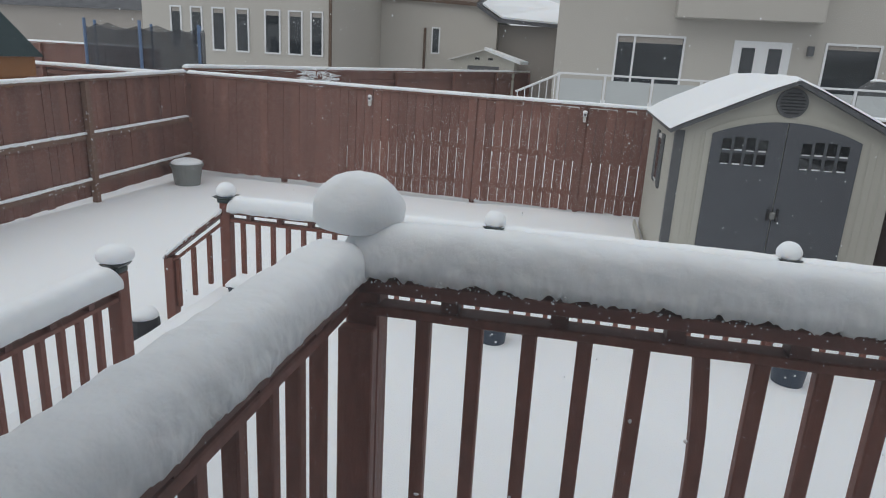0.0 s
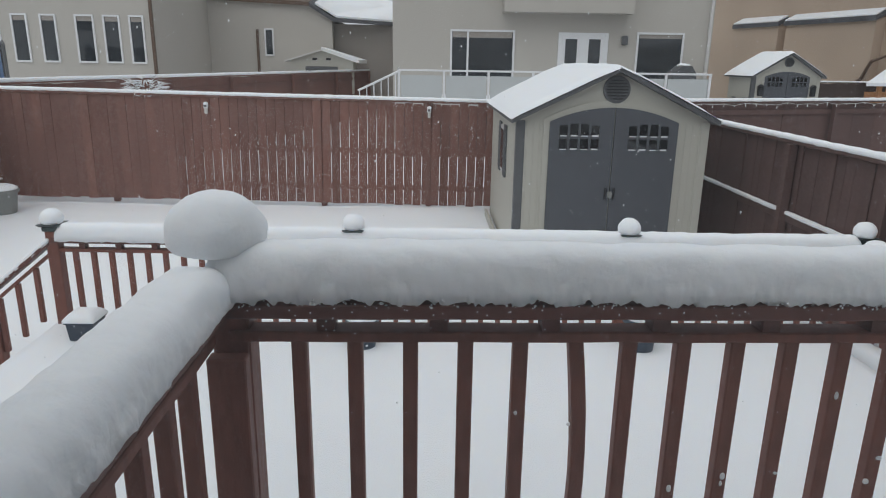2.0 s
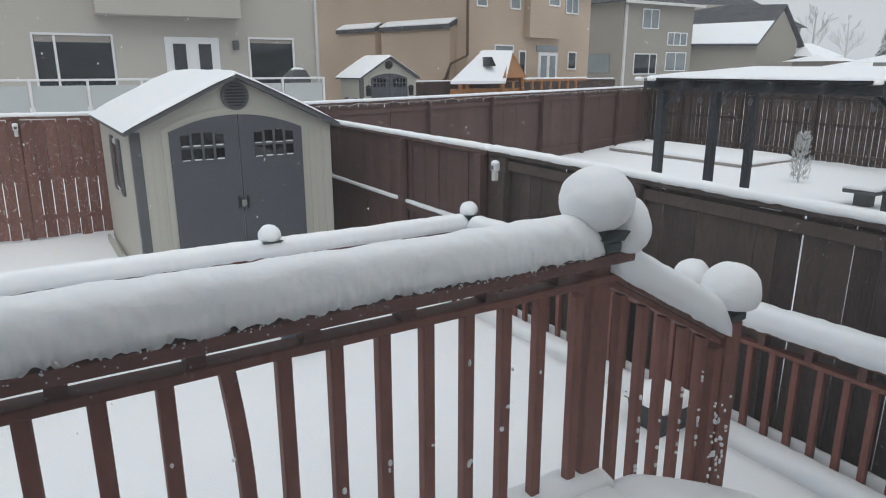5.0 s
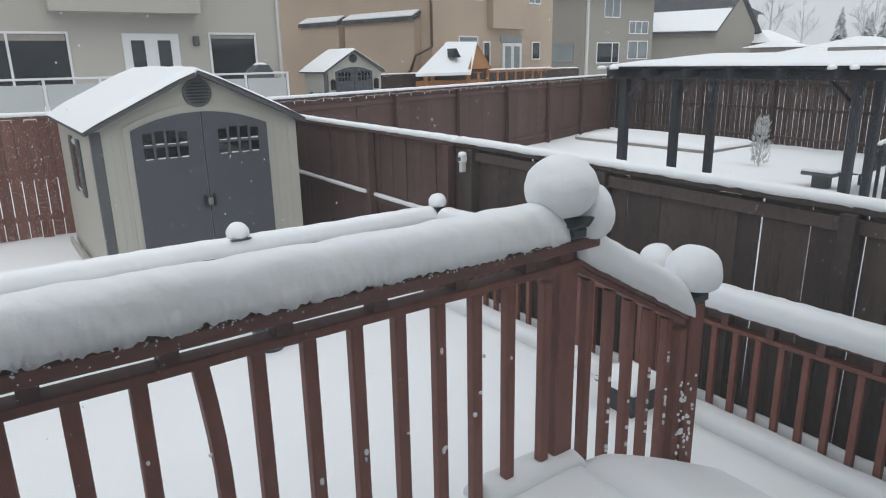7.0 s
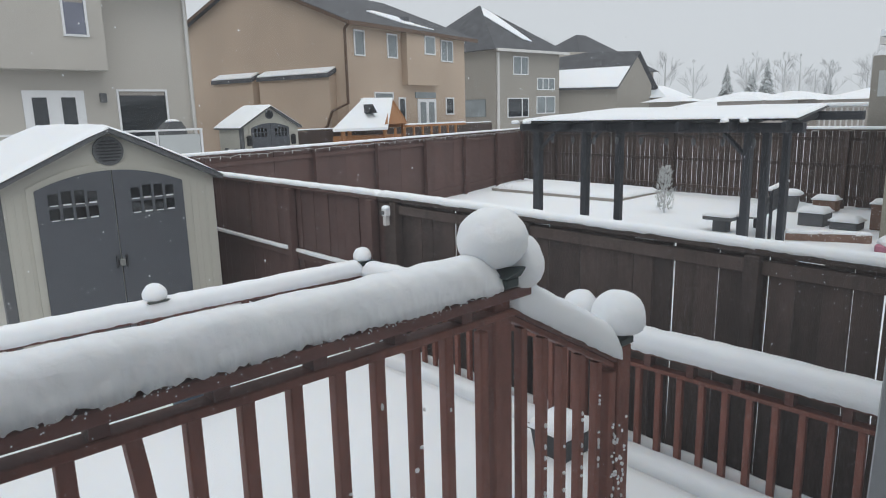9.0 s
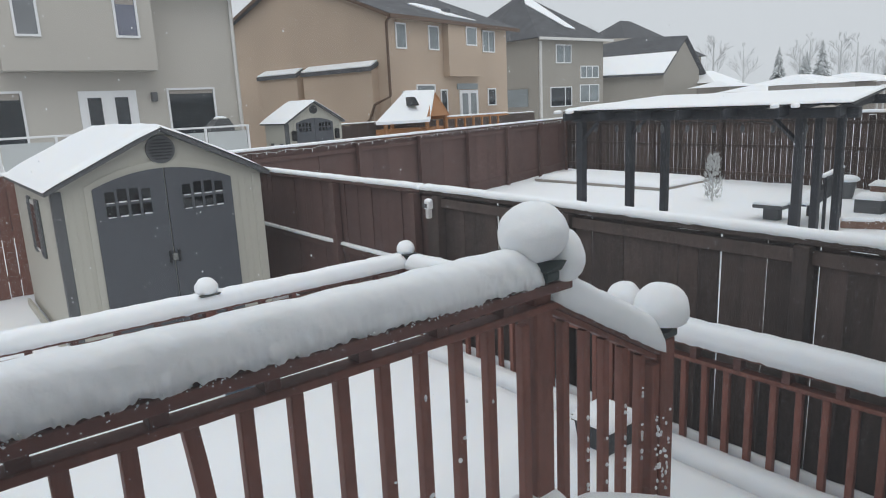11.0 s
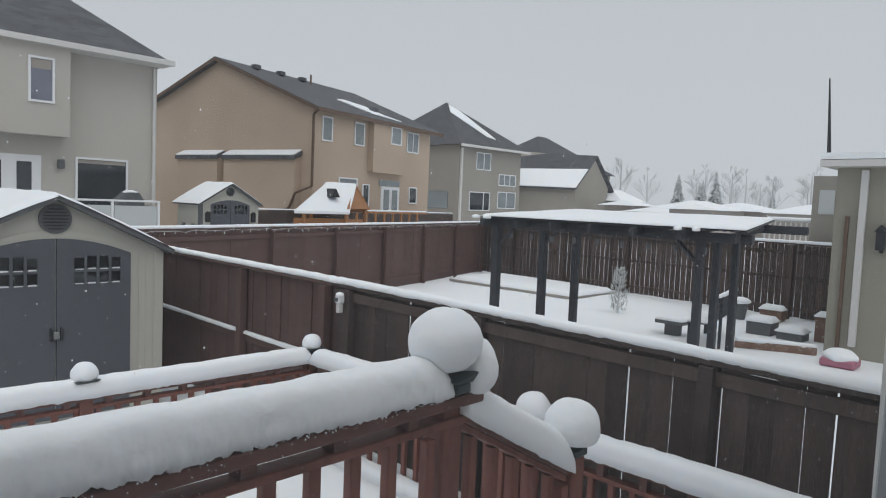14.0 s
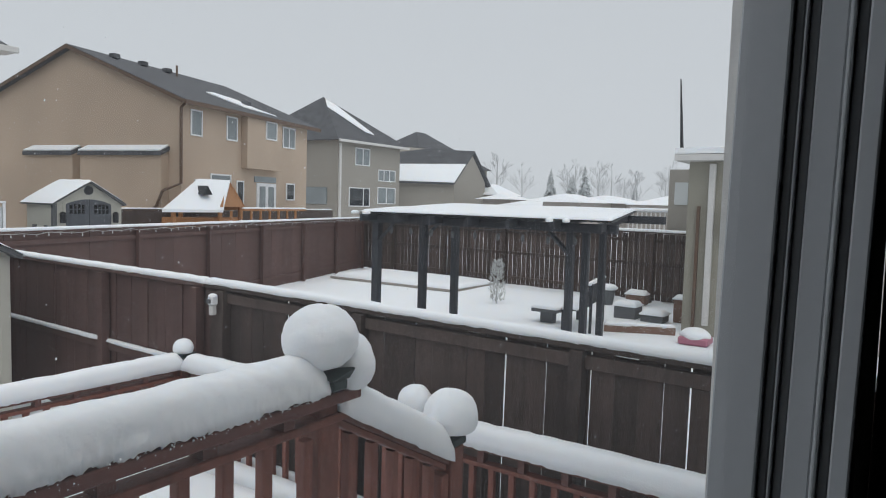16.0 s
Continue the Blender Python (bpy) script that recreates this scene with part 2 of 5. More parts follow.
def snow_ridge(p0, p1, width, height, seed=0, step=0.02, drop=0.02, side=None, bulge=1.0):
    """Snow lying along a rail from p0 to p1: a rounded loaf with ragged lower edges."""
    p0, p1 = Vector(p0), Vector(p1)
    d = p1 - p0
    n = max(4, int(d.length / step))
    flat = Vector((d.x, d.y, 0)).normalized()
    across = Vector((-flat.y, flat.x, 0))
    m = 34 if step < 0.015 else 18
    b = bmesh.new()
    rows = []
    for i in range(n + 1):
        f = i / n
        p = p0 + d * f
        end = min(1.0, max(0.05, min(f, 1 - f) * d.length / (height * 0.6)))
        k = math.sqrt(1 - (1 - end) ** 2) if end < 1 else 1.0
        hh = height * (0.25 + 0.75 * k) * (1 + 0.07 * noise.noise(Vector((f * d.length * 0.9, seed, 0))))
        row = []
        for j in range(m + 1):
            a = math.pi * j / m
            ca, sa = math.cos(a), math.sin(a)
            wx = abs(ca) ** 0.72 * math.copysign(1, ca) * width / 2 * bulge
            wz = sa ** 0.62 * hh
            q = p + across * wx + Vector((0, 0, wz))
            edge = 1 - sa
            g = (noise.noise(q * 31 + Vector((seed, 0, 0))) * 0.7 + noise.noise(q * 83) * 0.6) * (1.0 if step < 0.015 else 0.45)
            q.z += edge ** 6 * (g * 0.026 - drop)
            q += across * math.copysign(1, ca) * edge ** 5 * g * 0.016
            q += (across * ca + Vector((0, 0, sa))) * (0.006 * noise.noise(q * 7) + 0.004 * noise.noise(q * 19) + 0.0018 * noise.noise(q * 36))
            row.append(b.verts.new(q))
        rows.append(row)
    for r, s in zip(rows, rows[1:]):
        for j in range(m):
            b.faces.new((r[j], r[j + 1], s[j + 1], s[j]))
        b.faces.new((r[m], r[0], s[0], s[m]))
    b.faces.new(rows[0])
    b.faces.new(rows[-1][::-1])
    return b


# ---- ground ----
def axis_steps(lo, hi, near0, near1, fine):
    a = list(np.arange(near0, near1 + fine / 2, fine))
    s, x = fine, near1
    while x < hi:
        s *= 1.35
        x += s
        a.append(x)
    s, x = fine, near0
    while x > lo:
        s *= 1.35
        x -= s
        a.insert(0, x)
    return a


xs, ys = axis_steps(-700, 700, -10, 22, 0.3), axis_steps(-300, 900, -4, 20, 0.3)
verts, faces = [], []
for y in ys:
    for x in xs:
        z = 0.05 * noise.noise(Vector((x * 0.25, y * 0.25, 0))) + 0.02 * noise.noise(Vector((x * 1.1, y * 1.1, 2)))
        z = z if -10 < x < 22 and -4 < y < 20 else 0.0
        verts.append((x, y, z - 0.02))
nx = len(xs)
for j in range(len(ys) - 1):
    for i in range(nx - 1):
        faces.append((j * nx + i, j * nx + i + 1, (j + 1) * nx + i + 1, (j + 1) * nx + i))
gm = bpy.data.meshes.new("ground")
gm.from_pydata(verts, [], faces)
gm.materials.append(SNOW)
gm.polygons.foreach_set("use_smooth", [True] * len(gm.polygons))
tagged(new("ground", gm), "level ground under fresh white snow", "ground", kind="structure")


# ---- our house: wall with the patio door opening, dim room ----
DX0, DX1, DZ0, DZ1 = -0.55, 1.24, 1.10, 3.20
room = thing("wall_south", (0, -0.3, 0), "house wall with the patio door opening, pale to bounce light", "wall", kind="structure")
WY0, WY1 = -0.444, -0.300
bm = box(-6, DX0, WY0, WY1, -0.2, 3.75)
box(DX1, 6.0, WY0, WY1, -0.2, 3.75, bm=bm)
box(DX0, DX1, WY0, WY1, DZ1, 3.75, bm=bm)
box(DX0, DX1, WY0, WY1, -0.2, DZ0, bm=bm)
part("wall_face", bm, STUCCOPALE, room)
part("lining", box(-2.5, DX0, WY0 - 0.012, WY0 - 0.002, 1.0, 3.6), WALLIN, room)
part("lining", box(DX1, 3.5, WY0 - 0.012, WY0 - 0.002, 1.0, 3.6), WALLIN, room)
# Wall top and roof are unseen, kept low to let skylight in.
solo("roof_slab", box(-6, 6, -4.4, -0.25, 3.76, 3.9), SNOW, "unseen low snowy roof over the door", "roof", kind="structure")
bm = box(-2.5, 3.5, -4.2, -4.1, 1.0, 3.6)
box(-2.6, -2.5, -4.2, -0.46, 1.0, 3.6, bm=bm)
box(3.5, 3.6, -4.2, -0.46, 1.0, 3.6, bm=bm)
solo("wall_room", bm, WALLIN, "inner room walls, dimness in their colour", "wall", kind="structure")
solo("floor", box(-2.6, 3.6, -4.2, -0.46, 0.9, 1.0), WALLIN, "room floor, dimness in its colour", "floor", kind="structure")
solo("ceiling", box(-2.6, 3.6, -4.2, -0.46, 3.6, 3.7), WALLIN, "room ceiling, dimness in its colour", "ceiling", kind="structure")
door = thing("door_1", (DX1, -0.35, DZ0), "grey-white vinyl patio door frame seen from inside", "door frame", kind="structure")
def sash(x0, y0, y1):
    """An upright strip of the frame's profile, leaning outwards a little."""
    q = box(x0, 1.240, y0, y1, DZ0, DZ1, 0.002)
    for v in q.verts:
        v.co.y -= 0.010 + 0.018 * (v.co.z - 2.58)
    return q


for nm, x0, y0, y1, m in (("jamb", 1.190, -0.357, -0.306, FRAMEVINYL), ("gasket", 1.206, -0.368, -0.3575, GASKET), ("bead", 1.200, -0.3715, -0.3685, FRAMEVINYL),
                          ("groove", 1.212, -0.383, -0.372, GASKET), ("sash", 1.200, -0.410, -0.3835, FRAMEVINYL), ("sash_lip", 1.194, -0.416, -0.4105, FRAMEVINYL),
                          ("seal", 1.210, -0.428, -0.4165, GASKET), ("inner_jamb", 1.192, -0.447, -0.4285, FRAMEVINYL)):
    part(nm, sash(x0, y0, y1), m, door)
part("left_jamb", box(DX0, DX0 + 0.05, -0.44, -0.302, DZ0, DZ1, 0.004), FRAMEVINYL, door)
part("head", box(DX0 + 0.05, 1.19, -0.44, -0.302, DZ1 - 0.05, DZ1, 0.004), FRAMEVINYL, door)
part("threshold", box(DX0 + 0.05, 1.19, -0.44, -0.302, DZ0, DZ0 + 0.04, 0.004), FRAMEVINYL, door)
# the pane: clear; its faint film scatters daylight and stands in for snowfall haze
pm = bpy.data.materials.new("film_haze_pane")
pm.use_nodes = True
pn, pk = pm.node_tree.nodes, pm.node_tree.links
clear, film, mixer = pn.new("ShaderNodeBsdfTransparent"), pn.new("ShaderNodeBsdfTranslucent"), pn.new("ShaderNodeMixShader")
film.inputs["Color"].default_value = (0.9, 0.95, 1.0, 1)
mixer.inputs[0].default_value = 0.041
pk.new(clear.outputs[0], mixer.inputs[1])
pk.new(film.outputs[0], mixer.inputs[2])
pk.new(mixer.outputs[0], pn["Material Output"].inputs["Surface"])
b = bmesh.new()
b.faces.new([b.verts.new(p) for p in ((DX0 + 0.05, -0.33, DZ0 + 0.04), (1.19, -0.33, DZ0 + 0.04), (1.19, -0.33, DZ1 - 0.05), (DX0 + 0.05, -0.33, DZ1 - 0.05))])
pane = part("pane", b, pm, door, "clear glass with a faint film and haze veil")
pane.visible_shadow = False


# ---- decks ----
def deck(name, x0, x1, y0, y1, z, label, kind="structure"):
    t = thing(name, (x0, y0, z - 0.2), label, "deck", kind=kind)
    y, i = y0, 0
    bm = None
    while y < y1 - 0.01:
        e = min(y + 0.14, y1)
        bm = box(x0, x1, y, e - 0.006, z - 0.035, z, bm=bm)
        y = e
    part("deck_boards", bm, RAILDARK, t)
    bm = box(x0 + 0.02, x1 - 0.02, y1 - 0.06, y1 - 0.02, z - 0.22, z - 0.04)
    box(x0 + 0.02, x0 + 0.06, y0, y1 - 0.06, z - 0.22, z - 0.04, bm=bm)
    box(x1 - 0.06, x1 - 0.02, y0, y1 - 0.06, z - 0.22, z - 0.04, bm=bm)
    part("rim_joists", bm, RAILDARK, t)
    return t


def snow_sheet(x0, x1, y0, y1, z, thick, seed, step=0.05, amp=0.02, fall=None):
    nx, ny = max(2, int((x1 - x0) / step)), max(2, int((y1 - y0) / step))
    b = bmesh.new()
    g = []
    for j in range(ny + 1):
        r = []
        for i in range(nx + 1):
            x, y = x0 + (x1 - x0) * i / nx, y0 + (y1 - y0) * j / ny
            edge = min(i, nx - i, j, ny - j) * step
            k = min(1.0, edge / 0.12)
            h = thick * (0.3 + 0.7 * math.sqrt(1 - (1 - k) ** 2)) + amp * noise.noise(Vector((x * 1.6, y * 1.6, seed)))
            zz = z + h - (fall(x, y) if fall else 0)
            r.append(b.verts.new((x, y, zz)))
        g.append(r)
    for j in range(ny):
        for i in range(nx):
            b.faces.new((g[j][i], g[j][i + 1], g[j + 1][i + 1], g[j + 1][i]))
    rim = g[0] + [g[j][nx] for j in range(1, ny + 1)] + g[ny][-2::-1] + [g[j][0] for j in range(ny - 1, 0, -1)]
    low = [b.verts.new((v.co.x, v.co.y, z + 0.003 - (fall(v.co.x, v.co.y) if fall else 0))) for v in rim]
    for i in range(len(rim)):
        j = (i + 1) % len(rim)
        b.faces.new((rim[i], low[i], low[j], rim[j]))
    return b


UP, LOW = 1.02, 0.30
deck("upper_deck", -0.24, 2.0, -0.295, 1.06, UP, "small raised wooden deck outside the door")
deck("lower_deck", -2.7, 4.02, -0.295, 4.68, LOW, "wide lower wooden deck round the raised one")
solo("deck_snow", snow_sheet(-0.24, 2.02, -0.295, 1.07, UP, 0.11, 1), SNOW, "smooth fresh snow on the raised deck", "snow", kind="stuff", smooth=True)
solo("deck_snow", snow_sheet(-2.72, 3.66, -0.295, 4.70, LOW, 0.16, 2, 0.08), SNOW, "smooth fresh snow on the lower deck", "snow", kind="stuff", smooth=True)
stairs = thing("deck_stairs", (2.0, 0, LOW), "wooden steps from the raised deck down to the lower deck", "stairs", kind="structure")
for i, (xa, xb, z) in enumerate(((2.0, 2.32, 0.86), (2.32, 2.62, 0.70), (2.62, 2.92, 0.52))):
    part("step", box(xa + 0.003, xb, -0.29, 1.04, LOW + 0.003, z, 0.004), RAILDARK, stairs)
solo("stair_snow", snow_sheet(2.0, 3.0, -0.29, 1.03, 0.97, 0.15, 7, 0.04, 0.03, fall=lambda x, y: 0.06 * (x - 2.0) + 0.46 * max(0.0, x - 2.15) ** 1.1), SNOW, "rounded snow over the steps", "snow", kind="stuff", smooth=True)


# ---- deck railings ----
def baluster_mesh(h, w=0.038, bow=0.0):
    b = bmesh.new()
    rows = []
    n = 8 if bow else 1
    for i in range(n + 1):
        f = i / n
        o = bow * math.sin(f * math.pi)
        rows.append([b.verts.new((sx * w / 2 + o, sy * w / 2, -f * h)) for sx, sy in ((-1, -1), (1, -1), (1, 1), (-1, 1))])
    for r, s in zip(rows, rows[1:]):
        for k in range(4):
            b.faces.new((r[k], r[(k + 1) % 4], s[(k + 1) % 4], s[k]))
    b.faces.new(rows[0][::-1])
    b.faces.new(rows[-1])
    bmesh.ops.bevel(b, geom=[e for e in b.edges if abs(e.verts[0].co.z - e.verts[1].co.z) > 0.01], offset=0.004, segments=1, affect="EDGES")
    return finish(b, "baluster", RAILWOOD)


BAL_UP, BAL_LOW, BAL_BENT = baluster_mesh(0.80), baluster_mesh(0.64), baluster_mesh(0.80, bow=0.028)
BAL_SHORT = baluster_mesh(0.74)
BAL_YARD = baluster_mesh(0.45)


def piece(name, me, parent, loc):
    ob = new(name, me)
    ob.parent = parent
    ob.location = Vector(loc) - ORG[parent]
    return ob


def railing(name, p0, p1, ztop, label, bal, first, pitch=0.14, last=None, bent=None, cap_w=0.13, gap=0.042, z1=None, group="deck railings", blocks=2, rail_h=0.028):
    """A straight railing from p0 to p1: cap board, spacer blocks, lower rail and square balusters."""
    p0, p1 = Vector((*p0, ztop)), Vector((*p1, ztop if z1 is None else z1))
    t = thing(name, (p0.x, p0.y, ztop - 0.95), label, "railing", group=group)
    d = p1 - p0
    along = Vector((d.x, d.y, 0)).normalized()
    ac = Vector((-along.y, along.x, 0))
    def bar(w, za, zb):
        b = bmesh.new()
        n = max(2, int(d.length / 0.12))
        rows = []
        for i in range(n + 1):
            q = p0 + d * (i / n)
            j = 0.0025
            rows.append([b.verts.new(q + ac * (s * w / 2 + j * noise.noise(q * 9)) + Vector((0, 0, z + j * noise.noise(q * 7 + Vector((5, 0, s)))))) for s, z in ((-1, za), (1, za), (1, zb), (-1, zb))])
        for r, s in zip(rows, rows[1:]):
            for k in range(4):
                b.faces.new((r[k], r[(k + 1) % 4], s[(k + 1) % 4], s[k]))
        b.faces.new(rows[0])
        b.faces.new(rows[-1][::-1])
        bmesh.ops.recalc_face_normals(b, faces=b.faces)
        long = [e for e in b.edges if abs((e.verts[0].co - e.verts[1].co).normalized().dot(d.normalized())) > 0.9]
        bmesh.ops.bevel(b, geom=long, offset=0.004, segments=1, affect="EDGES")
        return b
    part("cap_board", bar(cap_w, -0.038, 0.0), RAILDARK, t)
    zr = -0.038 - gap
    part("lower_rail", bar(0.07, zr - rail_h, zr), RAILWOOD, t)
    L = Vector((d.x, d.y)).length
    s, k = first, 0
    while s < (L - 0.05 if last is None else last):
        q = p0 + d * (s / L)
        piece("baluster", BAL_BENT if bent == k else bal, t, (q.x, q.y, q.z + zr - rail_h))
        if gap and k % blocks == 0:
            c = q + along * 0.07
            b = box(-0.022, 0.022, -0.03, 0.03, zr + 0.001, -0.039)
            bmesh.ops.rotate(b, cent=(0, 0, 0), matrix=Matrix.Rotation(math.atan2(along.y, along.x), 3, "Z"), verts=b.verts)
            bmesh.ops.translate(b, vec=c, verts=b.verts)
            part("spacer_block", b, RAILDARK, t)
        s += pitch
        k += 1
    return t


def post(x, y, z0, z1, label="square stained deck post", w=0.092, sleeve=None):
    t = thing("deck_post", (x, y, z0), label, "post", group="deck posts")
    part("shaft", box(x - w / 2, x + w / 2, y - w / 2, y + w / 2, z0, z1, 0.006), RAILWOOD, t)
    if sleeve:
        part("side_board", box(*sleeve, z0, z1 - 0.1, 0.004), RAILWOOD, t)
    return t


def cap_light(x, y, z, s=0.12, tilt=0.0):
    """A small solar post cap: base collar, flared roof plate."""
    t = thing("post_cap_light", (x, y, z), "small dark solar lamp on a deck post under snow", "lamp", group="post cap lamps")
    h = s / 2
    part("collar", box(x - h * 0.7, x + h * 0.7, y - h * 0.7, y + h * 0.7, z, z + 0.035, 0.006), LAMPGREEN, t)
    b = bmesh.new()
    lo = [b.verts.new((x + sx * h * 0.75, y + sy * h * 0.75, z + 0.036)) for sx, sy in ((-1, -1), (1, -1), (1, 1), (-1, 1))]
    hi = [b.verts.new((x + sx * h, y + sy * h, z + 0.056 + tilt * sx)) for sx, sy in ((-1, -1), (1, -1), (1, 1), (-1, 1))]
    b.faces.new(lo[::-1])
    b.faces.new(hi)
    for i in range(4):
        b.faces.new((lo[i], lo[(i + 1) % 4], hi[(i + 1) % 4], hi[i]))
    part("roof_plate", b, LAMPGREEN, t)


RT = 1.985
railing("deck_railing", (-0.16, 1.005), (2.025, 1.005), RT, "red-brown stained front railing of the raised deck with one bowed baluster", BAL_UP, 0.165, pitch=0.1391, last=1.9, bent=5, gap=0.044, rail_h=0.028)
railing("deck_railing", (-0.22, 0.95), (-0.22, -0.29), RT, "red-brown stained side railing of the raised deck", BAL_UP, 0.12, gap=0.044, rail_h=0.028)
post(-0.16, 1.03, LOW, RT - 0.04, sleeve=(-0.21, -0.115, 0.935, 0.98))
post(1.928, 1.03, UP - 0.3, RT - 0.04, sleeve=(1.818, 1.856, 0.986, 1.024))
# sloping stair rail down to the lower post
railing("stair_railing", (1.96, 1.02), (2.62, 1.02), RT - 0.06, "sloping stained railing beside the steps", BAL_SHORT, 0.10, pitch=0.12, z1=1.56, gap=0.0, cap_w=0.10)
post(2.69, 1.02, LOW, 1.58, sleeve=(2.585, 2.634, 0.98, 1.06))
CAP = 1.12
lowlab = "red-brown stained railing of the lower deck"
railing("deck_railing", (-2.57, 4.59), (3.90, 4.59), CAP + 0.06, lowlab, BAL_LOW, 0.15, bent=None, gap=0.05, z1=CAP)
railing("deck_railing", (3.90, 4.54), (3.90, -0.29), CAP, lowlab, BAL_LOW, 0.12, gap=0.085)
railing("deck_railing", (-2.20, 2.62), (-2.20, -0.29), CAP + 0.06, lowlab, BAL_LOW, 0.15, gap=0.05)
railing("stair_railing", (-2.59, 4.59), (-3.16, 4.59), CAP + 0.04, "sloping stained railing down to the yard", BAL_YARD, 0.16, pitch=0.16, z1=0.70, gap=0.05)
LOWPOSTS = [(-2.57, 4.59), (-0.23, 4.59), (1.97, 4.59), (3.90, 4.59), (3.90, 2.08), (-2.20, 2.66)]
RISE = (0.06, 0.035, 0.015, 0.0, 0.0, 0.06)
for (x, y), up in zip(LOWPOSTS, RISE):
    post(x, y, 0.0, CAP + 0.05 + up)
post(-3.14, 4.59, -0.05, 0.68)


def drift(name, bm, label):
    return solo(name, bm, SNOW, label, "snow", kind="stuff", smooth=True)


drift("rail_snow", snow_ridge((-0.22, 1.01, RT + 0.004), (1.875, 1.01, RT + 0.004), 0.150, 0.130, 1, 0.006, -0.002), "thick rounded loaf of snow along the front railing")
drift("rail_snow", snow_ridge((-0.22, 0.98, RT), (-0.22, -0.29, RT), 0.165, 0.105, 2, 0.006, 0.002), "thick rounded loaf of snow along the side railing")
drift("rail_snow", snow_ridge((1.96, 1.02, RT - 0.06), (2.62, 1.02, 1.56), 0.15, 0.12, 3), "snow on the sloping stair railing")
drift("rail_snow", snow_ridge((-2.53, 4.59, CAP + 0.06), (3.86, 4.59, CAP), 0.16, 0.115, 4), "rounded snow along the lower railing")
drift("rail_snow", snow_ridge((3.90, 4.5, CAP), (3.90, -0.29, CAP), 0.17, 0.12, 5), "rounded snow along the lower side railing")
drift("rail_snow", snow_ridge((-2.20, 2.6, CAP + 0.06), (-2.20, -0.29, CAP + 0.06), 0.17, 0.12, 6), "rounded snow along the lower railing")
drift("rail_snow", snow_ridge((-2.59, 4.59, CAP + 0.04), (-3.18, 4.59, 0.68), 0.13, 0.035, 8), "thin snow on the sloping yard railing")
# caps and snow balls
cap_light(-0.15, 1.03, RT + 0.02, 0.13)
drift("snow_ball", lump((-0.190, 1.03, 2.148), 0.120, 0.114, 0.094, 3), "round cushion of snow on the corner post")
cap_light(1.905, 0.955, RT + 0.012, 0.10, 0.012)
drift("snow_ball", lump((1.893, 0.998, 2.158), 0.119, 0.119, 0.104, 5, flat=-0.85), "round ball of snow on the end post")
drift("snow_ball", lump((2.015, 0.985, 2.055), 0.085, 0.085, 0.105, 6, flat=-0.72), "lump of snow behind the post cap")
cap_light(2.685, 1.01, 1.585, 0.14, 0.012)
drift("snow_ball", lump((2.675, 1.005, 1.712), 0.115, 0.115, 0.108, 7), "round ball of snow on the stair post")
for i, (x, y) in enumerate(LOWPOSTS):
    cap_light(x, y, CAP + 0.052 + RISE[i], 0.17 if i != 5 else 0.13)
    r = (0.086, 0.088, 0.09, 0.088, 0.115, 0.105)[i]
    drift("snow_ball", lump((x, y, CAP + 0.107 + RISE[i] + r * 0.45), r, r, r * (0.95 if i != 5 else 0.6), 11 + i, flat=-0.5, n=20), "round ball of snow on a railing post cap")


drift("base_snow", snow_ridge((3.80, 4.5, LOW + 0.004), (3.80, -0.29, LOW + 0.004), 0.19, 0.165, 15, 0.03), "snow banked along the foot of the side railing")
drift("base_snow", snow_ridge((3.98, 4.5, LOW + 0.004), (3.98, -0.29, LOW + 0.004), 0.09, 0.15, 16, 0.03), "snow along the outer edge of the lower deck")
drift("base_snow", snow_ridge((1.55, 1.01, UP + 0.09), (2.0, 1.01, UP + 0.09), 0.16, 0.06, 17), "snow heaped at the foot of the end post")
b = bmesh.new()
rnd = random.Random(77)
for k in range(900):
    f, sd = rnd.random(), rnd.choice((-1, 1))
    r = rnd.uniform(0.0015, 0.0045)
    c = Vector((-0.2 + 2.03 * f, 1.01 + sd * rnd.uniform(0.063, 0.073), RT + rnd.uniform(-0.006, 0.014)))
    if k % 3 == 0:
        c = Vector((-0.22 + sd * rnd.uniform(0.067, 0.078), 0.95 - 1.2 * f, RT + rnd.uniform(-0.006, 0.014)))
    vs = [b.verts.new(c + Vector(p) * r * rnd.uniform(0.7, 1.3)) for p in ((1, 0, 0), (-1, 0, 0), (0, 1, 0), (0, -1, 0), (0, 0, 1), (0, 0, -1))]
    for p, q in ((0, 2), (2, 1), (1, 3), (3, 0)):
        b.faces.new((vs[p], vs[q], vs[4]))
        b.faces.new((vs[q], vs[p], vs[5]))
solo("snow_crumbs", b, SNOW, "loose crumbs of snow along the rail edges", "snow", kind="stuff", smooth=True)
# small clumps stuck to posts and balusters by the steps
b = bmesh.new()
rnd = random.Random(31)
for k in range(96):
    f = rnd.random()
    if k < 44:
        x, y, z = 2.60 + 0.11 * rnd.random(), 0.972, rnd.uniform(0.85, 1.25)
    elif k < 74:
        x, y, z = 2.06 + 0.12 * rnd.randrange(5), 0.998, rnd.uniform(1.05, 1.4)
    else:
        x, y, z = 0.14 * rnd.randrange(0, 13) + rnd.uniform(-0.019, 0.019), 0.986, rnd.uniform(1.10, 1.75)
    join(b, lump((x, y, z), rnd.uniform(0.004, 0.009), 0.006, rnd.uniform(0.004, 0.013), k, n=8, flat=-1.2))
solo("snow_clumps", b, SNOW, "small clumps of snow stuck to the posts", "snow", kind="stuff", smooth=True)
# the house and its decks stand turned a little against the fences
SHIFT = pose(0.031, -0.158, -0.064, 0, 0, 0.52)
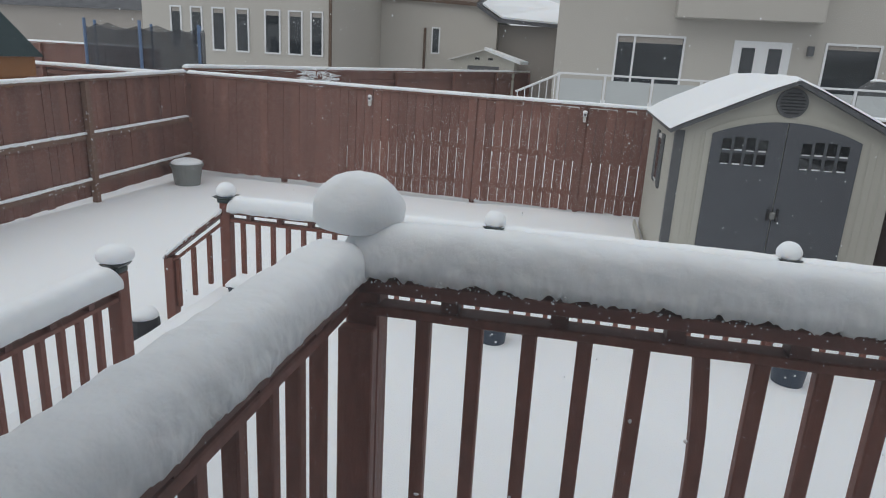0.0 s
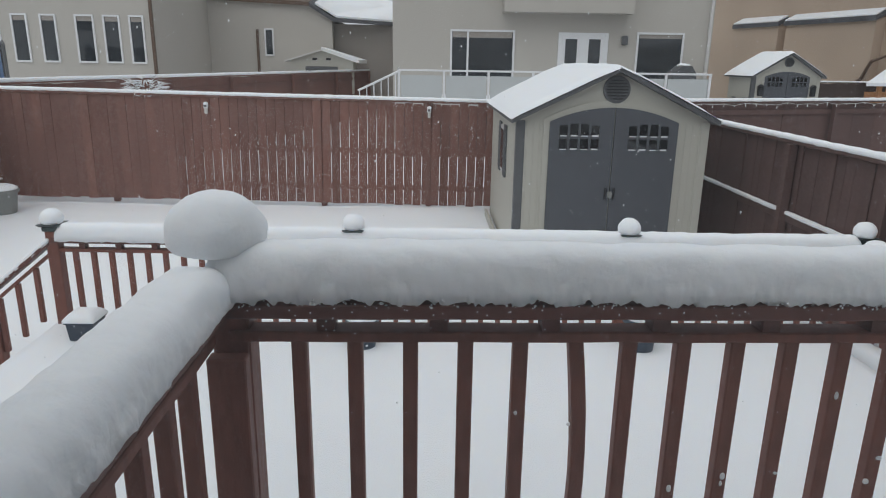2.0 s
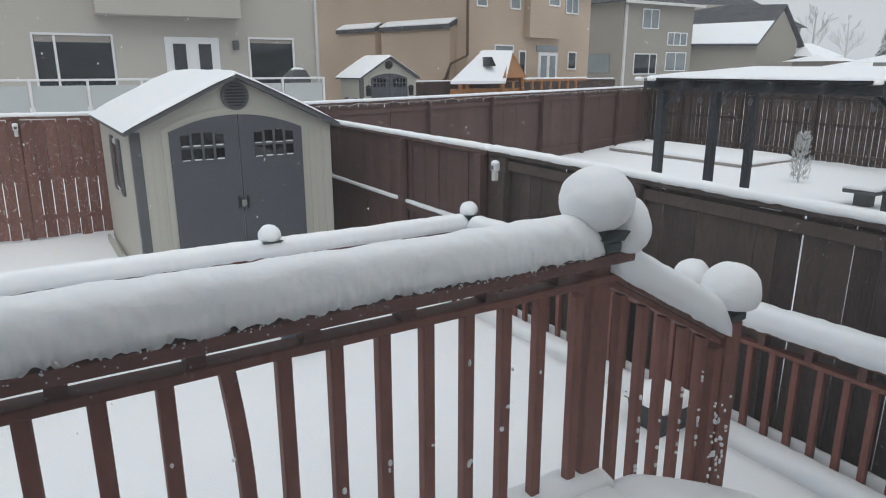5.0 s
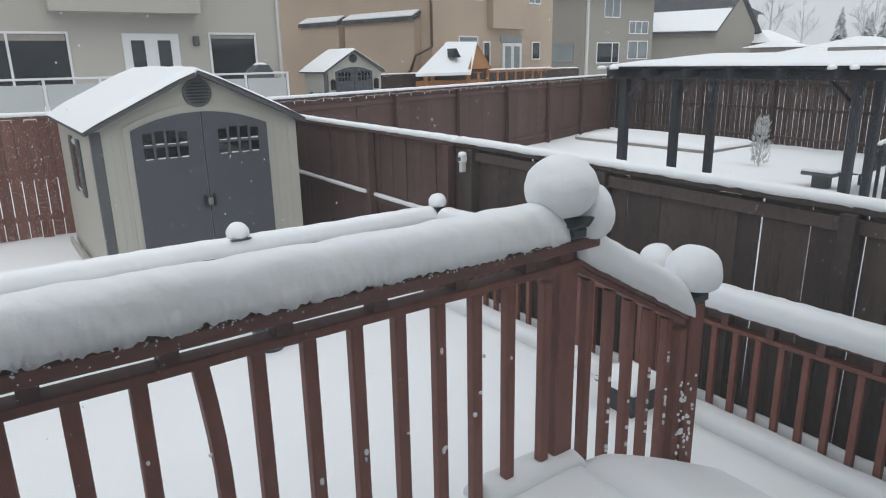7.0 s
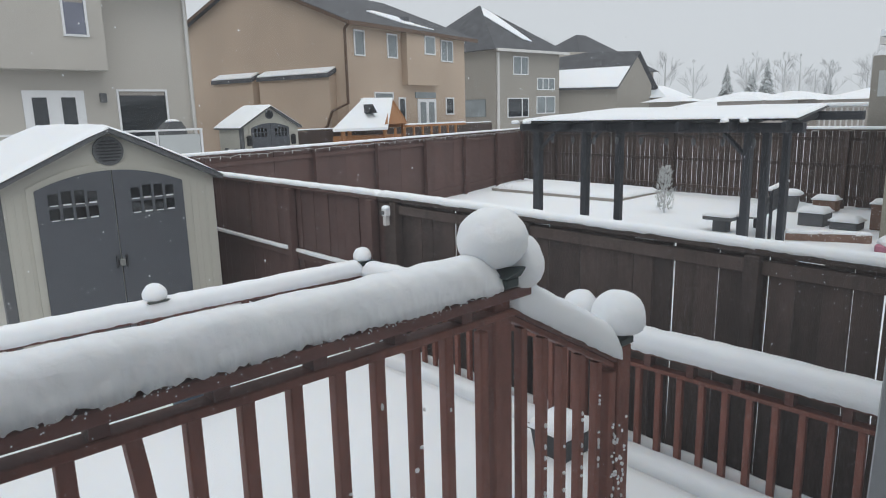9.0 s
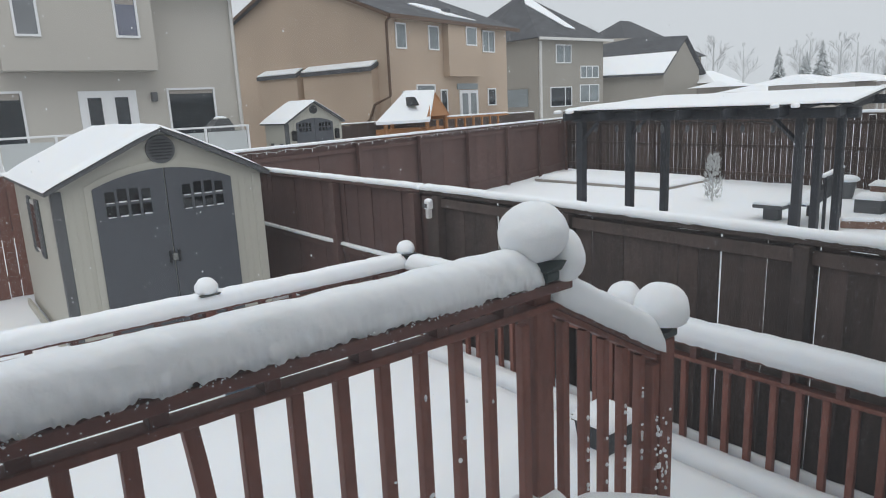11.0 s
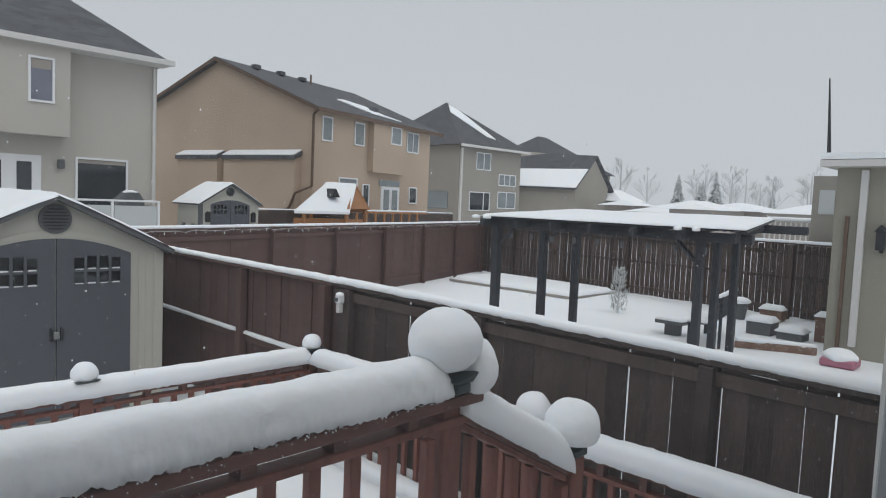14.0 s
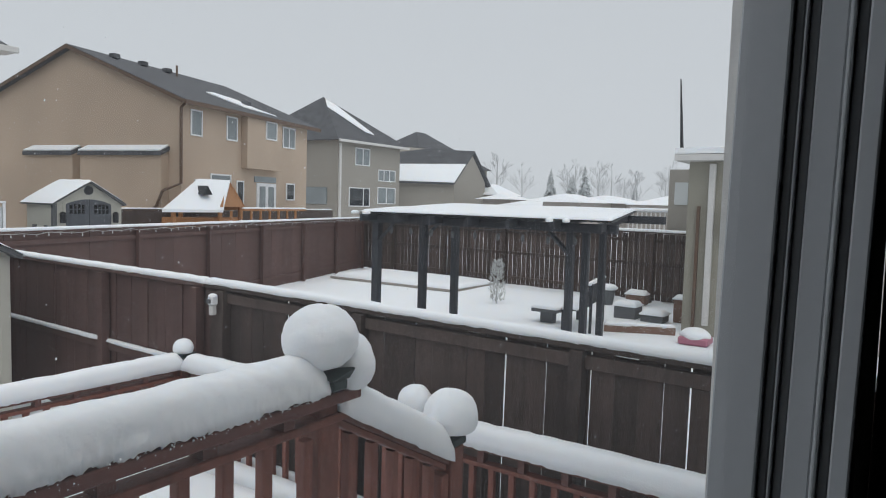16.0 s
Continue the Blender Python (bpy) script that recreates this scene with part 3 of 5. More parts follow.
for ob in list(scene.objects):
    if ob.parent is None and ob.type in {"MESH", "EMPTY"} and ob.name != "ground":
        ob.matrix_basis = SHIFT @ ob.matrix_basis


# ---- fences ----
def picket_mesh(w, h, m):
    b = box(-w / 2, w / 2, -0.008, 0.008, 0, h)
    return finish(b, "picket", m)


def fence(name, p0, p1, top, label, m, pitch, width, rails_near, posts, gapfrom=None, snow=0.07, base=0.03, cap=0.11, railz=(0.25, 1.0, 1.68), railm=None, snowrails=False, stuff=False, tilt=None, shutpart=0.0, post_off=0.10):
    """A board fence from p0 to p1. rails_near: rails and posts stand on the left side of the way from p0 to p1."""
    p0, p1 = Vector(p0), Vector(p1)
    d = p1 - p0
    L = d.length
    u = d / L
    side = Vector((-u.y, u.x)) * (1 if rails_near else -1)
    ang = math.atan2(u.y, u.x)
    t = thing(name, (p0.x, p0.y, 0), label, "fence", kind="structure")
    def beam(s0, s1, off, th, z0, z1):
        b = box(s0, s1, -th / 2, th / 2, z0, z1, 0.004)
        bmesh.ops.rotate(b, cent=(0, 0, 0), matrix=Matrix.Rotation(ang, 3, "Z"), verts=b.verts)
        q = p0 + side * off
        bmesh.ops.translate(b, vec=(q.x, q.y, 0), verts=b.verts)
        return b
    rm = railm or POSTWOOD
    for z in railz:
        part("rail", beam(0, L, 0.032, 0.04, z, z + 0.088), rm, t)
        if snowrails:
            q0, q1 = p0 + side * 0.04, p1 + side * 0.04
            part("rail_snow", snow_ridge((q0.x, q0.y, z + 0.088), (q1.x, q1.y, z + 0.088), 0.06, 0.035, z, 0.06, 0.004), SNOW, t, smooth=True)
    for s in posts:
        part("post", beam(s - 0.045, s + 0.045, post_off if not snowrails else 0.075, 0.09, -0.05, top - 0.045), rm, t)
    if cap:
        part("cap_board", beam(0, L, 0.02, cap, top - 0.04, top), rm, t)
    if snow:
        q0, q1 = p0 + side * 0.02, p1 + side * 0.02
        part("top_snow", snow_ridge((q0.x, q0.y, top), (q1.x, q1.y, top), (cap or 0.1) * 1.05, snow, L, 0.05, 0.006), SNOW, t, smooth=True)
    me = picket_mesh(width, top - 0.05 - base, m)
    wide = picket_mesh(pitch - 0.002, top - 0.05 - base, m)
    s = pitch / 2
    joined = bmesh.new() if stuff else None
    while s < L:
        q = p0 + u * s - side * 0.0
        shut = gapfrom is not None and not (gapfrom[0] < s < gapfrom[1])
        if shutpart:
            shut = random.random() < shutpart
        z = base + 0.012 * random.uniform(-1, 1)
        if stuff:
            b = box(-width / 2, width / 2, -0.008, 0.008, 0, top - 0.05 - base)
            bmesh.ops.rotate(b, cent=(0, 0, 0), matrix=Matrix.Rotation(ang, 3, "Z"), verts=b.verts)
            bmesh.ops.translate(b, vec=(q.x, q.y, z), verts=b.verts)
            join(joined, b)
        else:
            ob = new("picket", wide if shut else me)
            ob.parent = t
            ob.location = (q.x - p0.x, q.y - p0.y, z)
            ob.rotation_euler = (radians(random.uniform(-0.4, 0.4)), radians(random.uniform(-0.25, 0.25)) if shutpart else 0, ang)
        s += pitch
    if stuff:
        tagged(part("pickets", joined, m, t), kind="stuff")
    if tilt:
        t.location.z += tilt[0]
        t.rotation_euler = (radians(tilt[1]), radians(tilt[2]), 0)
    return t


FX0, FX1, FY = -7.08, 4.30, 10.93
fence("back_fence", (FX1, FY), (FX0, FY), 1.84, "red-brown stained board fence at the back with light showing between boards", PICKET, 0.157, 0.145, False, [0.05, 1.85, 3.95, 5.80, 8.04, 9.45], gapfrom=(0, 8.3), railz=(0.28, 0.92, 1.66), railm=PICKET, tilt=(-0.06, 0, 0.75), snow=0.052)
fence("side_fence", (FX0, -0.5), (FX0, FY - 0.03), 1.84, "brown board fence with snow on its rails", PICKET, 0.15, 0.147, False, [1.2, 3.7, 6.2, 8.72], railz=(0.22, 0.93), snowrails=True, tilt=(-0.19, 1.5, 0), snow=0.052)
fence("side_fence", (FX1, FY + 0.02), (FX1, 4.66), 1.745, "red-brown board fence with a snowy middle rail", PICKETRED, 0.147, 0.144, False, [2.2, 4.57, 6.2], railz=(0.86,), railm=PICKETRED, snowrails=True, tilt=(0, 0.15, 0), snow=0.048)
fence("side_fence", (FX1, 4.66), (FX1, -3.0), 1.73, "dark weathered board fence beside the deck with light in its gaps", PICKETDARK, 0.15, 0.140, False, [0.26, 1.9, 3.68, 6.0], railz=(1.57,), railm=PICKETDARK, tilt=(0, 0.55, 0), shutpart=0.6, post_off=0.055, snow=0.05)
fence("neighbour_fence", (19.5, 16.2), (4.35, 11.05), 1.87, "dark red panel fence with small string lights", PICKETRED, 0.6, 0.598, True, [0.1, 2.4, 4.8, 7.2, 9.6, 12.0], railz=(0.2, 1.62), railm=PICKETRED, base=0.0, snow=0.05)
fence("neighbour_fence", (18.3, 1.5), (19.5, 16.2), 1.9, "dark brown board fence with light between boards", PICKETDARK, 0.165, 0.148, True, [1.0, 3.4, 5.8, 8.2, 10.6, 13], railz=(0.2, 0.98, 1.62), railm=PICKETDARK)
fence("boundary_fence", (FX0 - 0.1, FY + 0.1), (-1.6, 34.0), 2.02, "brown board fence between the rear gardens", PICKET, 0.3, 0.296, False, [4, 8, 12, 16, 20], railm=PICKET, stuff=True)
fence("boundary_fence", (-16, 13.2), (FX0 - 0.15, FY + 0.25), 1.86, "brown board fence of the next garden", PICKET, 0.3, 0.296, False, [2, 5, 8], railm=PICKET, stuff=True)


# ---- garden shed ----
def garden_shed(x0, x1, y0, y1, eave, peak, base=0.0, label="", detail=True):
    """A resin shed: walls with ribs, corner trims, arched double doors with small panes, round vent, snowy roof."""
    cx = (x0 + x1) / 2
    t = thing("garden_shed", (cx, y0, base), label, "shed", group="garden sheds")
    gable = [(x0, base), (x1, base), (x1, eave), (cx, peak), (x0, eave)]
    part("wall", prism(gable, "y", y0, y1), SHEDWALL, t)
    w = x1 - x0
    dw, dh, rise = w * 0.68 / 2, eave - 0.03, 0.165 * w / 2.2
    # arched surround
    def arch(hw, h, r, n=14):
        pts = [(cx - hw, base + 0.05), (cx + hw, base + 0.05)]
        for i in range(n + 1):
            f = 1 - 2 * i / n
            pts.append((cx + hw * f, h + r * (1 - f * f)))
        return pts
    part("door_surround", prism(arch(dw + 0.07, dh + 0.03, rise + 0.05), "y", y0 - 0.02, y0 + 0.001), SHEDWALL, t)
    for sgn in (-1, 1):
        pts = [(cx + sgn * 0.006, base + 0.06), (cx + sgn * dw, base + 0.06)]
        for i in range(9):
            f = 1 - i / 8
            pts.append((cx + sgn * (0.006 + (dw - 0.006) * f), dh + rise * (1 - f * f)))
        leaf = part("door", prism(pts, "y", y0 - 0.045, y0 - 0.021), SHEDDOOR, t)
        c = cx + sgn * dw * 0.54
        pw, ph = dw * 0.125, 0.125 * w / 2.2
        for r in range(2):
            for k in range(4):
                px = c + (k - 1.5) * (pw + 0.03)
                pz = eave - 0.35 * w / 2.2 + r * (ph + 0.03)
                top = 0.03 * (1 - abs(k - 1.5) / 1.5) if r else 0
                pane = part("pane", box(px - pw / 2, px + pw / 2, y0 - 0.0495, y0 - 0.046, pz, pz + ph + top), SHEDGLASS, leaf)
        for k in range(3):
            px = c + (k - 1) * (pw + 0.03)
            part("muntin", box(px - 0.014, px + 0.014, y0 - 0.058, y0 - 0.046, eave - 0.36 * w / 2.2, eave - 0.03, 0.003), SHEDDOOR, leaf)
        pz = eave - 0.365 * w / 2.2 + ph + 0.03
        part("muntin", box(c - 2.0 * (pw + 0.03), c + 2.0 * (pw + 0.03), y0 - 0.056, y0 - 0.046, pz - 0.012, pz + 0.012, 0.003), SHEDDOOR, leaf)
        if detail:
            for r in range(2):
                for k in range(4):
                    px, pz = c + (k - 1.5) * (pw + 0.03), eave - 0.35 * w / 2.2 + r * (ph + 0.03)
                    part("ledge_snow", box(px - pw * 0.42, px + pw * 0.42, y0 - 0.058, y0 - 0.0505, pz, pz + 0.010 + 0.006 * (k % 2)), SNOW, leaf)
        part("handle", box(cx + sgn * 0.05 - 0.012, cx + sgn * 0.05 + 0.012, y0 - 0.075, y0 - 0.046, base + 0.90, base + 1.04, 0.004), BLACK, leaf)
        # ribs either side of the doors
        for k in range(3):
            rx = cx + sgn * (dw + 0.11 + k * 0.075 * w / 2.2)
            if abs(rx - cx) < w / 2 - 0.04:
                part("rib", box(rx - 0.007, rx + 0.007, y0 - 0.006, y0 - 0.0005, base + 0.02, eave - 0.03, 0.002), SHEDWALL, t)
        part("corner_trim", box(cx + sgn * (w / 2 - 0.0) - 0.05 - sgn * 0.02, cx + sgn * w / 2 + 0.05 - sgn * 0.02, y0 - 0.008, y0 + 0.11, base, eave - 0.02, 0.006), SHEDTRIM if sgn < 0 else SHEDWALL, t)
    part("padlock", box(cx - 0.03, cx + 0.03, y0 - 0.085, y0 - 0.05, base + 0.92, base + 1.0, 0.01), TUB, t)
    # vent: ring, disc and louvres
    b = bmesh.new()
    vz, vr = eave + (peak - eave) * 0.63, 0.155 * w / 2.2
    bmesh.ops.create_cone(b, cap_ends=True, segments=32, radius1=vr, radius2=vr, depth=0.03, matrix=Matrix.Translation((cx, y0 - 0.016, vz)) @ Matrix.Rotation(radians(90), 4, "X"))
    vent = part("vent", b, SHEDTRIM, t, "round grey louvred vent")
    for k in range(-3, 4):
        hw = math.sqrt(max(0.0, (vr * 0.8) ** 2 - (k * vr * 0.22) ** 2))
        part("louvre", box(cx - hw, cx + hw, y0 - 0.042, y0 - 0.032, vz + k * vr * 0.22 - 0.008, vz + k * vr * 0.22 + 0.008), BLACK, vent)
    # roof: two pitched sheets with overhang, then snow
    o, f = 0.10, 0.14
    sl = (peak - eave) / (w / 2)
    for sgn in (-1, 1):
        ex = cx + sgn * (w / 2 + o)
        ez = eave - sl * o
        q = [(cx, y0 - f, peak + 0.05), (cx, y1 + f, peak + 0.05), (ex, y1 + f, ez + 0.05), (ex, y0 - f, ez + 0.05)]
        part("roof", slab(q, 0.05), SHEDTRIM, t)
    b = bmesh.new()
    n, m2 = 22, 30
    grid = []
    for j in range(m2 + 1):
        row = []
        y = y0 - f - 0.02 + (y1 - y0 + 2 * f + 0.04) * j / m2
        for i in range(n + 1):
            s = -1 + 2 * i / n
            x = cx + s * (w / 2 + o + 0.015)
            e = min(1.0, min(i, n - i) * 0.5, min(j, m2 - j) * 0.6 + 0.15)
            z = peak + 0.053 - sl * abs(x - cx) + 0.055 * e + 0.012 * noise.noise(Vector((x * 3, y * 3, 1))) * e
            z -= 0.02 * math.exp(-(s * 8) ** 2)
            row.append(b.verts.new((x, y, z)))
        grid.append(row)
    for j in range(m2):
        for i in range(n):
            b.faces.new((grid[j][i], grid[j][i + 1], grid[j + 1][i + 1], grid[j + 1][i]))
    part("roof_snow", b, SNOW, t, "even white snow on the roof", smooth=True)
    # side window with louvred shutters
    ym = y0 + (y1 - y0) * 0.48
    sw = part("side_window", box(x0 - 0.022, x0 - 0.001, ym - 0.19, ym + 0.19, base + 0.98, base + 1.62, 0.005), WHITEGREY, t)
    for k in (-1, 1):
        part("pane", box(x0 - 0.028, x0 - 0.0225, ym + k * 0.085 - 0.07, ym + k * 0.085 + 0.07, base + 1.03, base + 1.57), DARKGLASS, sw)
    for yy in (ym - 0.31, ym + 0.31):
        sh = part("shutter", box(x0 - 0.03, x0 - 0.001, yy - 0.10, yy + 0.10, base + 0.95, base + 1.65, 0.006), SHEDTRIM, t)
        for q in range(9):
            part("slat", box(x0 - 0.038, x0 - 0.031, yy - 0.07, yy + 0.07, base + 1.0 + q * 0.068, base + 1.035 + q * 0.068), SHEDTRIM, sh)
    part("skirt", box(x0 - 0.09, x0 - 0.051, y0 - 0.03, y1, base - 0.05, base + 0.06, 0.005), SHEDWALL, t)
    return t


garden_shed(1.40, 3.61, 7.15, 10.4, 1.86, 2.40, 0.02, "beige resin garden shed with grey arched double doors and snowy roof")
garden_shed(9.0, 10.78, 17.5, 19.0, 2.25, 2.80, 0.0, "small far beige shed with grey doors and snowy roof", detail=False)
for lx in (9.18, 10.60):
    wl2 = thing("wall_lamp", (lx, 17.45, 1.72), "small dark lantern on the far shed wall", "lamp", group="shed lamps")
    part("body", box(lx - 0.06, lx + 0.06, 17.36, 17.47, 1.72, 1.95, 0.015), BLACK, wl2)
    part("cap", prism([(lx - 0.08, 1.951), (lx + 0.08, 1.951), (lx, 2.02)], "y", 17.35, 17.48), BLACK, wl2)


# ---- houses ----
def window(parent, x0, x1, z0, z1, y, m=DARKGLASS, mull=(), blind=0.0, rim=0.06):
    """A framed window on a wall across y, facing -y: frame bars, panes and sill."""
    fy0, fy1 = y - 0.05, y + 0.0
    bm = box(x0, x1, fy0, fy1, z1 - rim, z1)
    box(x0, x1, fy0, fy1, z0, z0 + rim, bm=bm)
    for xx in (x0, x1 - rim, *[q - rim / 2 for q in mull]):
        box(xx, xx + rim, fy0 + 0.004, fy1, z0 + rim, z1 - rim, bm=bm)
    wf = part("window", bm, WHITE, parent, "white framed window")
    cuts = [x0 + rim, *mull, x1 - rim]
    for a, b in zip(cuts, cuts[1:]):
        part("pane", box(a, b, y - 0.012, y - 0.004, z0 + rim, z1 - rim), m, wf)
        if blind:
            part("blind", box(a + 0.02, b - 0.02, y - 0.018, y - 0.0125, z1 - rim - blind * (z1 - z0), z1 - rim), STUCCOFAR, wf)
    return wf


def hip_roof(x0, x1, y0, y1, z, top, ridge=None, over=0.45, m=SHINGLE):
    x0, x1, y0, y1 = x0 - over, x1 + over, y0 - over, y1 + over
    cx, cy = (x0 + x1) / 2, (y0 + y1) / 2
    if ridge is None:
        ridge = max(0.0, ((x1 - x0) - (y1 - y0)) / 2)
    b = bmesh.new()
    e = [b.verts.new(p) for p in ((x0, y0, z), (x1, y0, z), (x1, y1, z), (x0, y1, z))]
    r0, r1 = b.verts.new((cx - ridge - 0.01, cy, top)), b.verts.new((cx + ridge + 0.01, cy, top))
    for f in ((e[0], e[1], r1, r0), (e[1], e[2], r1), (e[2], e[3], r0, r1), (e[3], e[0], r0)):
        b.faces.new(f)
    b.faces.new((e[3], e[2], e[1], e[0]))
    return b


def gutter(parent, x0, x1, y, z):
    part("gutter", box(x0, x1, y - 0.12, y, z - 0.16, z, 0.01), WHITEGREY, parent)


# beige house behind the back fence
h1 = thing("house", (4, 21, 0), "two-storey beige stucco house with a dark hip roof", "house", group="houses behind")
HY = 20.72
part("wall", box(-0.78, 9.05, HY, 31, -0.1, 6.4), STUCCO, h1)
part("bay_wall", box(2.55, 6.42, HY - 0.6, HY - 0.002, 3.92, 6.38, 0.01), STUCCO, h1)
part("roof", hip_roof(-0.78, 8.82, HY - 0.3, 31, 6.42, 10.6, ridge=0.4), SHINGLE, h1)
gutter(h1, -1.2, 9.25, HY - 0.74, 6.50)
part("soffit", box(-1.2, 9.23, HY - 0.72, HY, 6.36, 6.41), WHITEGREY, h1)
window(h1, 0.98, 2.96, 1.97, 3.43, HY, mull=(1.52,), blind=0.12)
window(h1, 6.72, 8.19, 1.97, 3.43, HY, blind=0.08)
# Sky reflection is put into the colour of these two panes.
window(h1, 2.95, 3.55, 4.78, 5.98, HY - 0.6, m=glass("grey_sky_tint_glass", (0.20, 0.21, 0.22)))
window(h1, 5.38, 6.02, 4.80, 6.02, HY - 0.6, m=glass("blue_sky_tint_glass", (0.17, 0.18, 0.23)), blind=0.22)
dr = part("patio_door", box(4.30, 5.84, HY - 0.05, HY - 0.001, 1.30, 3.39), WHITE, h1, "white double patio doors")
for a in (4.52, 5.24):
    part("pane", box(a, a + 0.36, HY - 0.058, HY - 0.051, 1.5, 3.2), DARKGLASS, dr)
lt = part("wall_lamp", box(6.25, 6.42, HY - 0.16, HY - 0.01, 3.05, 3.32, 0.02), SHEDTRIM, h1)
part("downspout", box(8.90, 8.98, HY - 0.1, HY - 0.01, 0.2, 6.3, 0.01), WHITEGREY, h1)
# its raised deck with glass rail
hd = thing("neighbour_deck", (3.7, 17.6, 0), "white raised deck with milky glass railing panels", "deck")
part("platform", box(-0.5, 7.9, 17.5, HY - 0.06, 1.25, 1.40), WHITEGREY, hd)
part("skirt", box(-0.45, 7.85, 17.55, 17.6, -0.1, 1.24), PICKETDARK, hd)
part("deck_snow", snow_sheet(-0.5, 7.9, 17.5, HY - 0.06, 1.40, 0.10, 3, 0.3), SNOW, hd, smooth=True)
for i in range(8):
    x = -0.45 + i * 1.185
    part("post", box(x - 0.03, x + 0.03, 17.52, 17.58, 1.40, 2.22, 0.005), WHITE, hd)
    if i < 7:
        part("pane", box(x + 0.05, x + 1.13, 17.54, 17.552, 1.50, 2.12), FROSTGLASS, hd)
part("top_rail", box(-0.48, 7.88, 17.51, 17.59, 2.22, 2.27, 0.006), WHITE, hd)
part("bottom_rail", box(-0.48, 7.88, 17.53, 17.57, 1.44, 1.48), WHITE, hd)
part("top_rail", box(7.82, 7.9, 17.6, 20.5, 2.22, 2.27, 0.006), WHITE, hd)
part("pane", box(7.855, 7.867, 17.65, 20.4, 1.5, 2.12), FROSTGLASS, hd)
for k in range(6):
    x = -1.5 + k * 0.19
    part("baluster", box(x - 0.012, x + 0.012, 17.55, 17.575, 0.9 + k * 0.09, 1.72 + k * 0.09), WHITE, hd)
part("stair_rail", tube([(-1.55, 17.56, 1.70), (-0.45, 17.56, 2.22)], 0.03), WHITE, hd)
part("stair_rail", tube([(-1.55, 18.7, 1.70), (-0.45, 18.7, 2.22)], 0.03), WHITE, hd)
part("pane", box(-0.5, -0.488, 17.6, 18.6, 1.5, 2.3), FROSTGLASS, hd)
# grill under a cover and a table on that deck
gr = thing("covered_grill", (7.5, 18.6, 1.45), "grill under a dark cover with snow", "grill")
part("cover", prism([(7.08, 1.45), (7.78, 1.45), (7.76, 2.25), (7.62, 2.46), (7.36, 2.46), (7.12, 2.25)], "y", 18.3, 18.9), SHEDTRIM, gr)
part("snow", lump((7.48, 18.6, 2.47), 0.17, 0.25, 0.06, 2), SNOW, gr, smooth=True)
tb = thing("patio_table", (5.9, 18.8, 1.45), "dark patio table with folded chairs", "table")
part("tabletop", box(5.2, 6.5, 18.4, 19.2, 2.15, 2.2, 0.01), BLACK, tb)
for x in (5.3, 6.4):
    for y in (18.5, 19.1):
        part("leg", box(x - 0.02, x + 0.02, y - 0.02, y + 0.02, 1.45, 2.149), BLACK, tb)

# tan house, turned a little: gable end to the side, windows and patio door to the garden
TX, TY = 16.1, 22.5
h2 = thing("house", (TX, TY, 0), "two-storey tan stucco house with a dark gable roof", "house", group="houses behind")
TL, TD, TE, TR = 9.2, 11.0, 6.28, 8.45
part("wall", prism([(TY, -0.1), (TY + TD, -0.1), (TY + TD, TE), (TY + TD / 2, TR), (TY, TE)], "x", TX, TX + TL), STUCCOTAN, h2)


def tan_roof(t):
    """Two slopes from a ridge between the gable ends."""
    x0, x1, y0, y1 = TX - 0.3, TX + TL + 0.55, TY - 0.45, TY + TD + 0.45
    ym, ze, zr = (y0 + y1) / 2, TE - 0.10, TR + 0.10
    xr = x1
    q = slab([(x0, y0, ze), (x1, y0, ze), (xr, ym, zr), (x0, ym, zr)], t)
    slab([(x0, ym + 0.002, zr), (xr, ym + 0.002, zr), (x1, y1, ze), (x0, y1, ze)], t, q)
    return q


part("roof", tan_roof(0.14), SHINGLE, h2)
part("fascia", box(TX - 0.3, TX + TL + 0.55, TY - 0.49, TY - 0.453, TE - 0.28, TE - 0.11), BROWNMETAL, h2)
part("rake_board", prism([(TY - 0.45, TE - 0.27), (TY - 0.45, TE - 0.13), (TY + TD / 2, TR + 0.07), (TY + TD / 2, TR - 0.08)], "x", TX - 0.335, TX - 0.302), BROWNMETAL, h2)
part("rake_board", prism([(TY + TD + 0.45, TE - 0.27), (TY + TD + 0.45, TE - 0.13), (TY + TD / 2 + 0.003, TR + 0.07), (TY + TD / 2 + 0.003, TR - 0.08)], "x", TX - 0.335, TX - 0.302), BROWNMETAL, h2)
sl2 = (TR + 0.10 - TE + 0.10) / (TD / 2 + 0.45)


def on_roof(x, y, up=0.05):
    return (x, y, TE - 0.10 + sl2 * (y - TY + 0.45) + up)


part("roof_snow", slab([on_roof(*p) for p in ((TX + 3.9, TY + 2.0), (TX + 4.7, TY + 0.5), (TX + 6.6, TY + 0.1), (TX + 5.9, TY + 0.7), (TX + 5.9, TY + 1.8), (TX + 4.8, TY + 2.3))], 0.045), SNOW, h2)
for x, y in ((TX + 1.6, TY + 4.9), (TX + 3.2, TY + 4.9), (TX + 4.6, TY + 4.8), (TX + 5.6, TY + 1.1)):
    px, py, pz = on_roof(x, y, 0.0)
    part("roof_vent", box(px - 0.18, px + 0.18, py - 0.15, py + 0.15, pz, pz + 0.2, 0.02), SHINGLE, h2)
part("vent_pipe", tube([on_roof(TX + 4.9, TY + 4.5, -0.05), on_roof(TX + 4.9, TY + 4.5, 0.5)], 0.05), BROWNMETAL, h2)
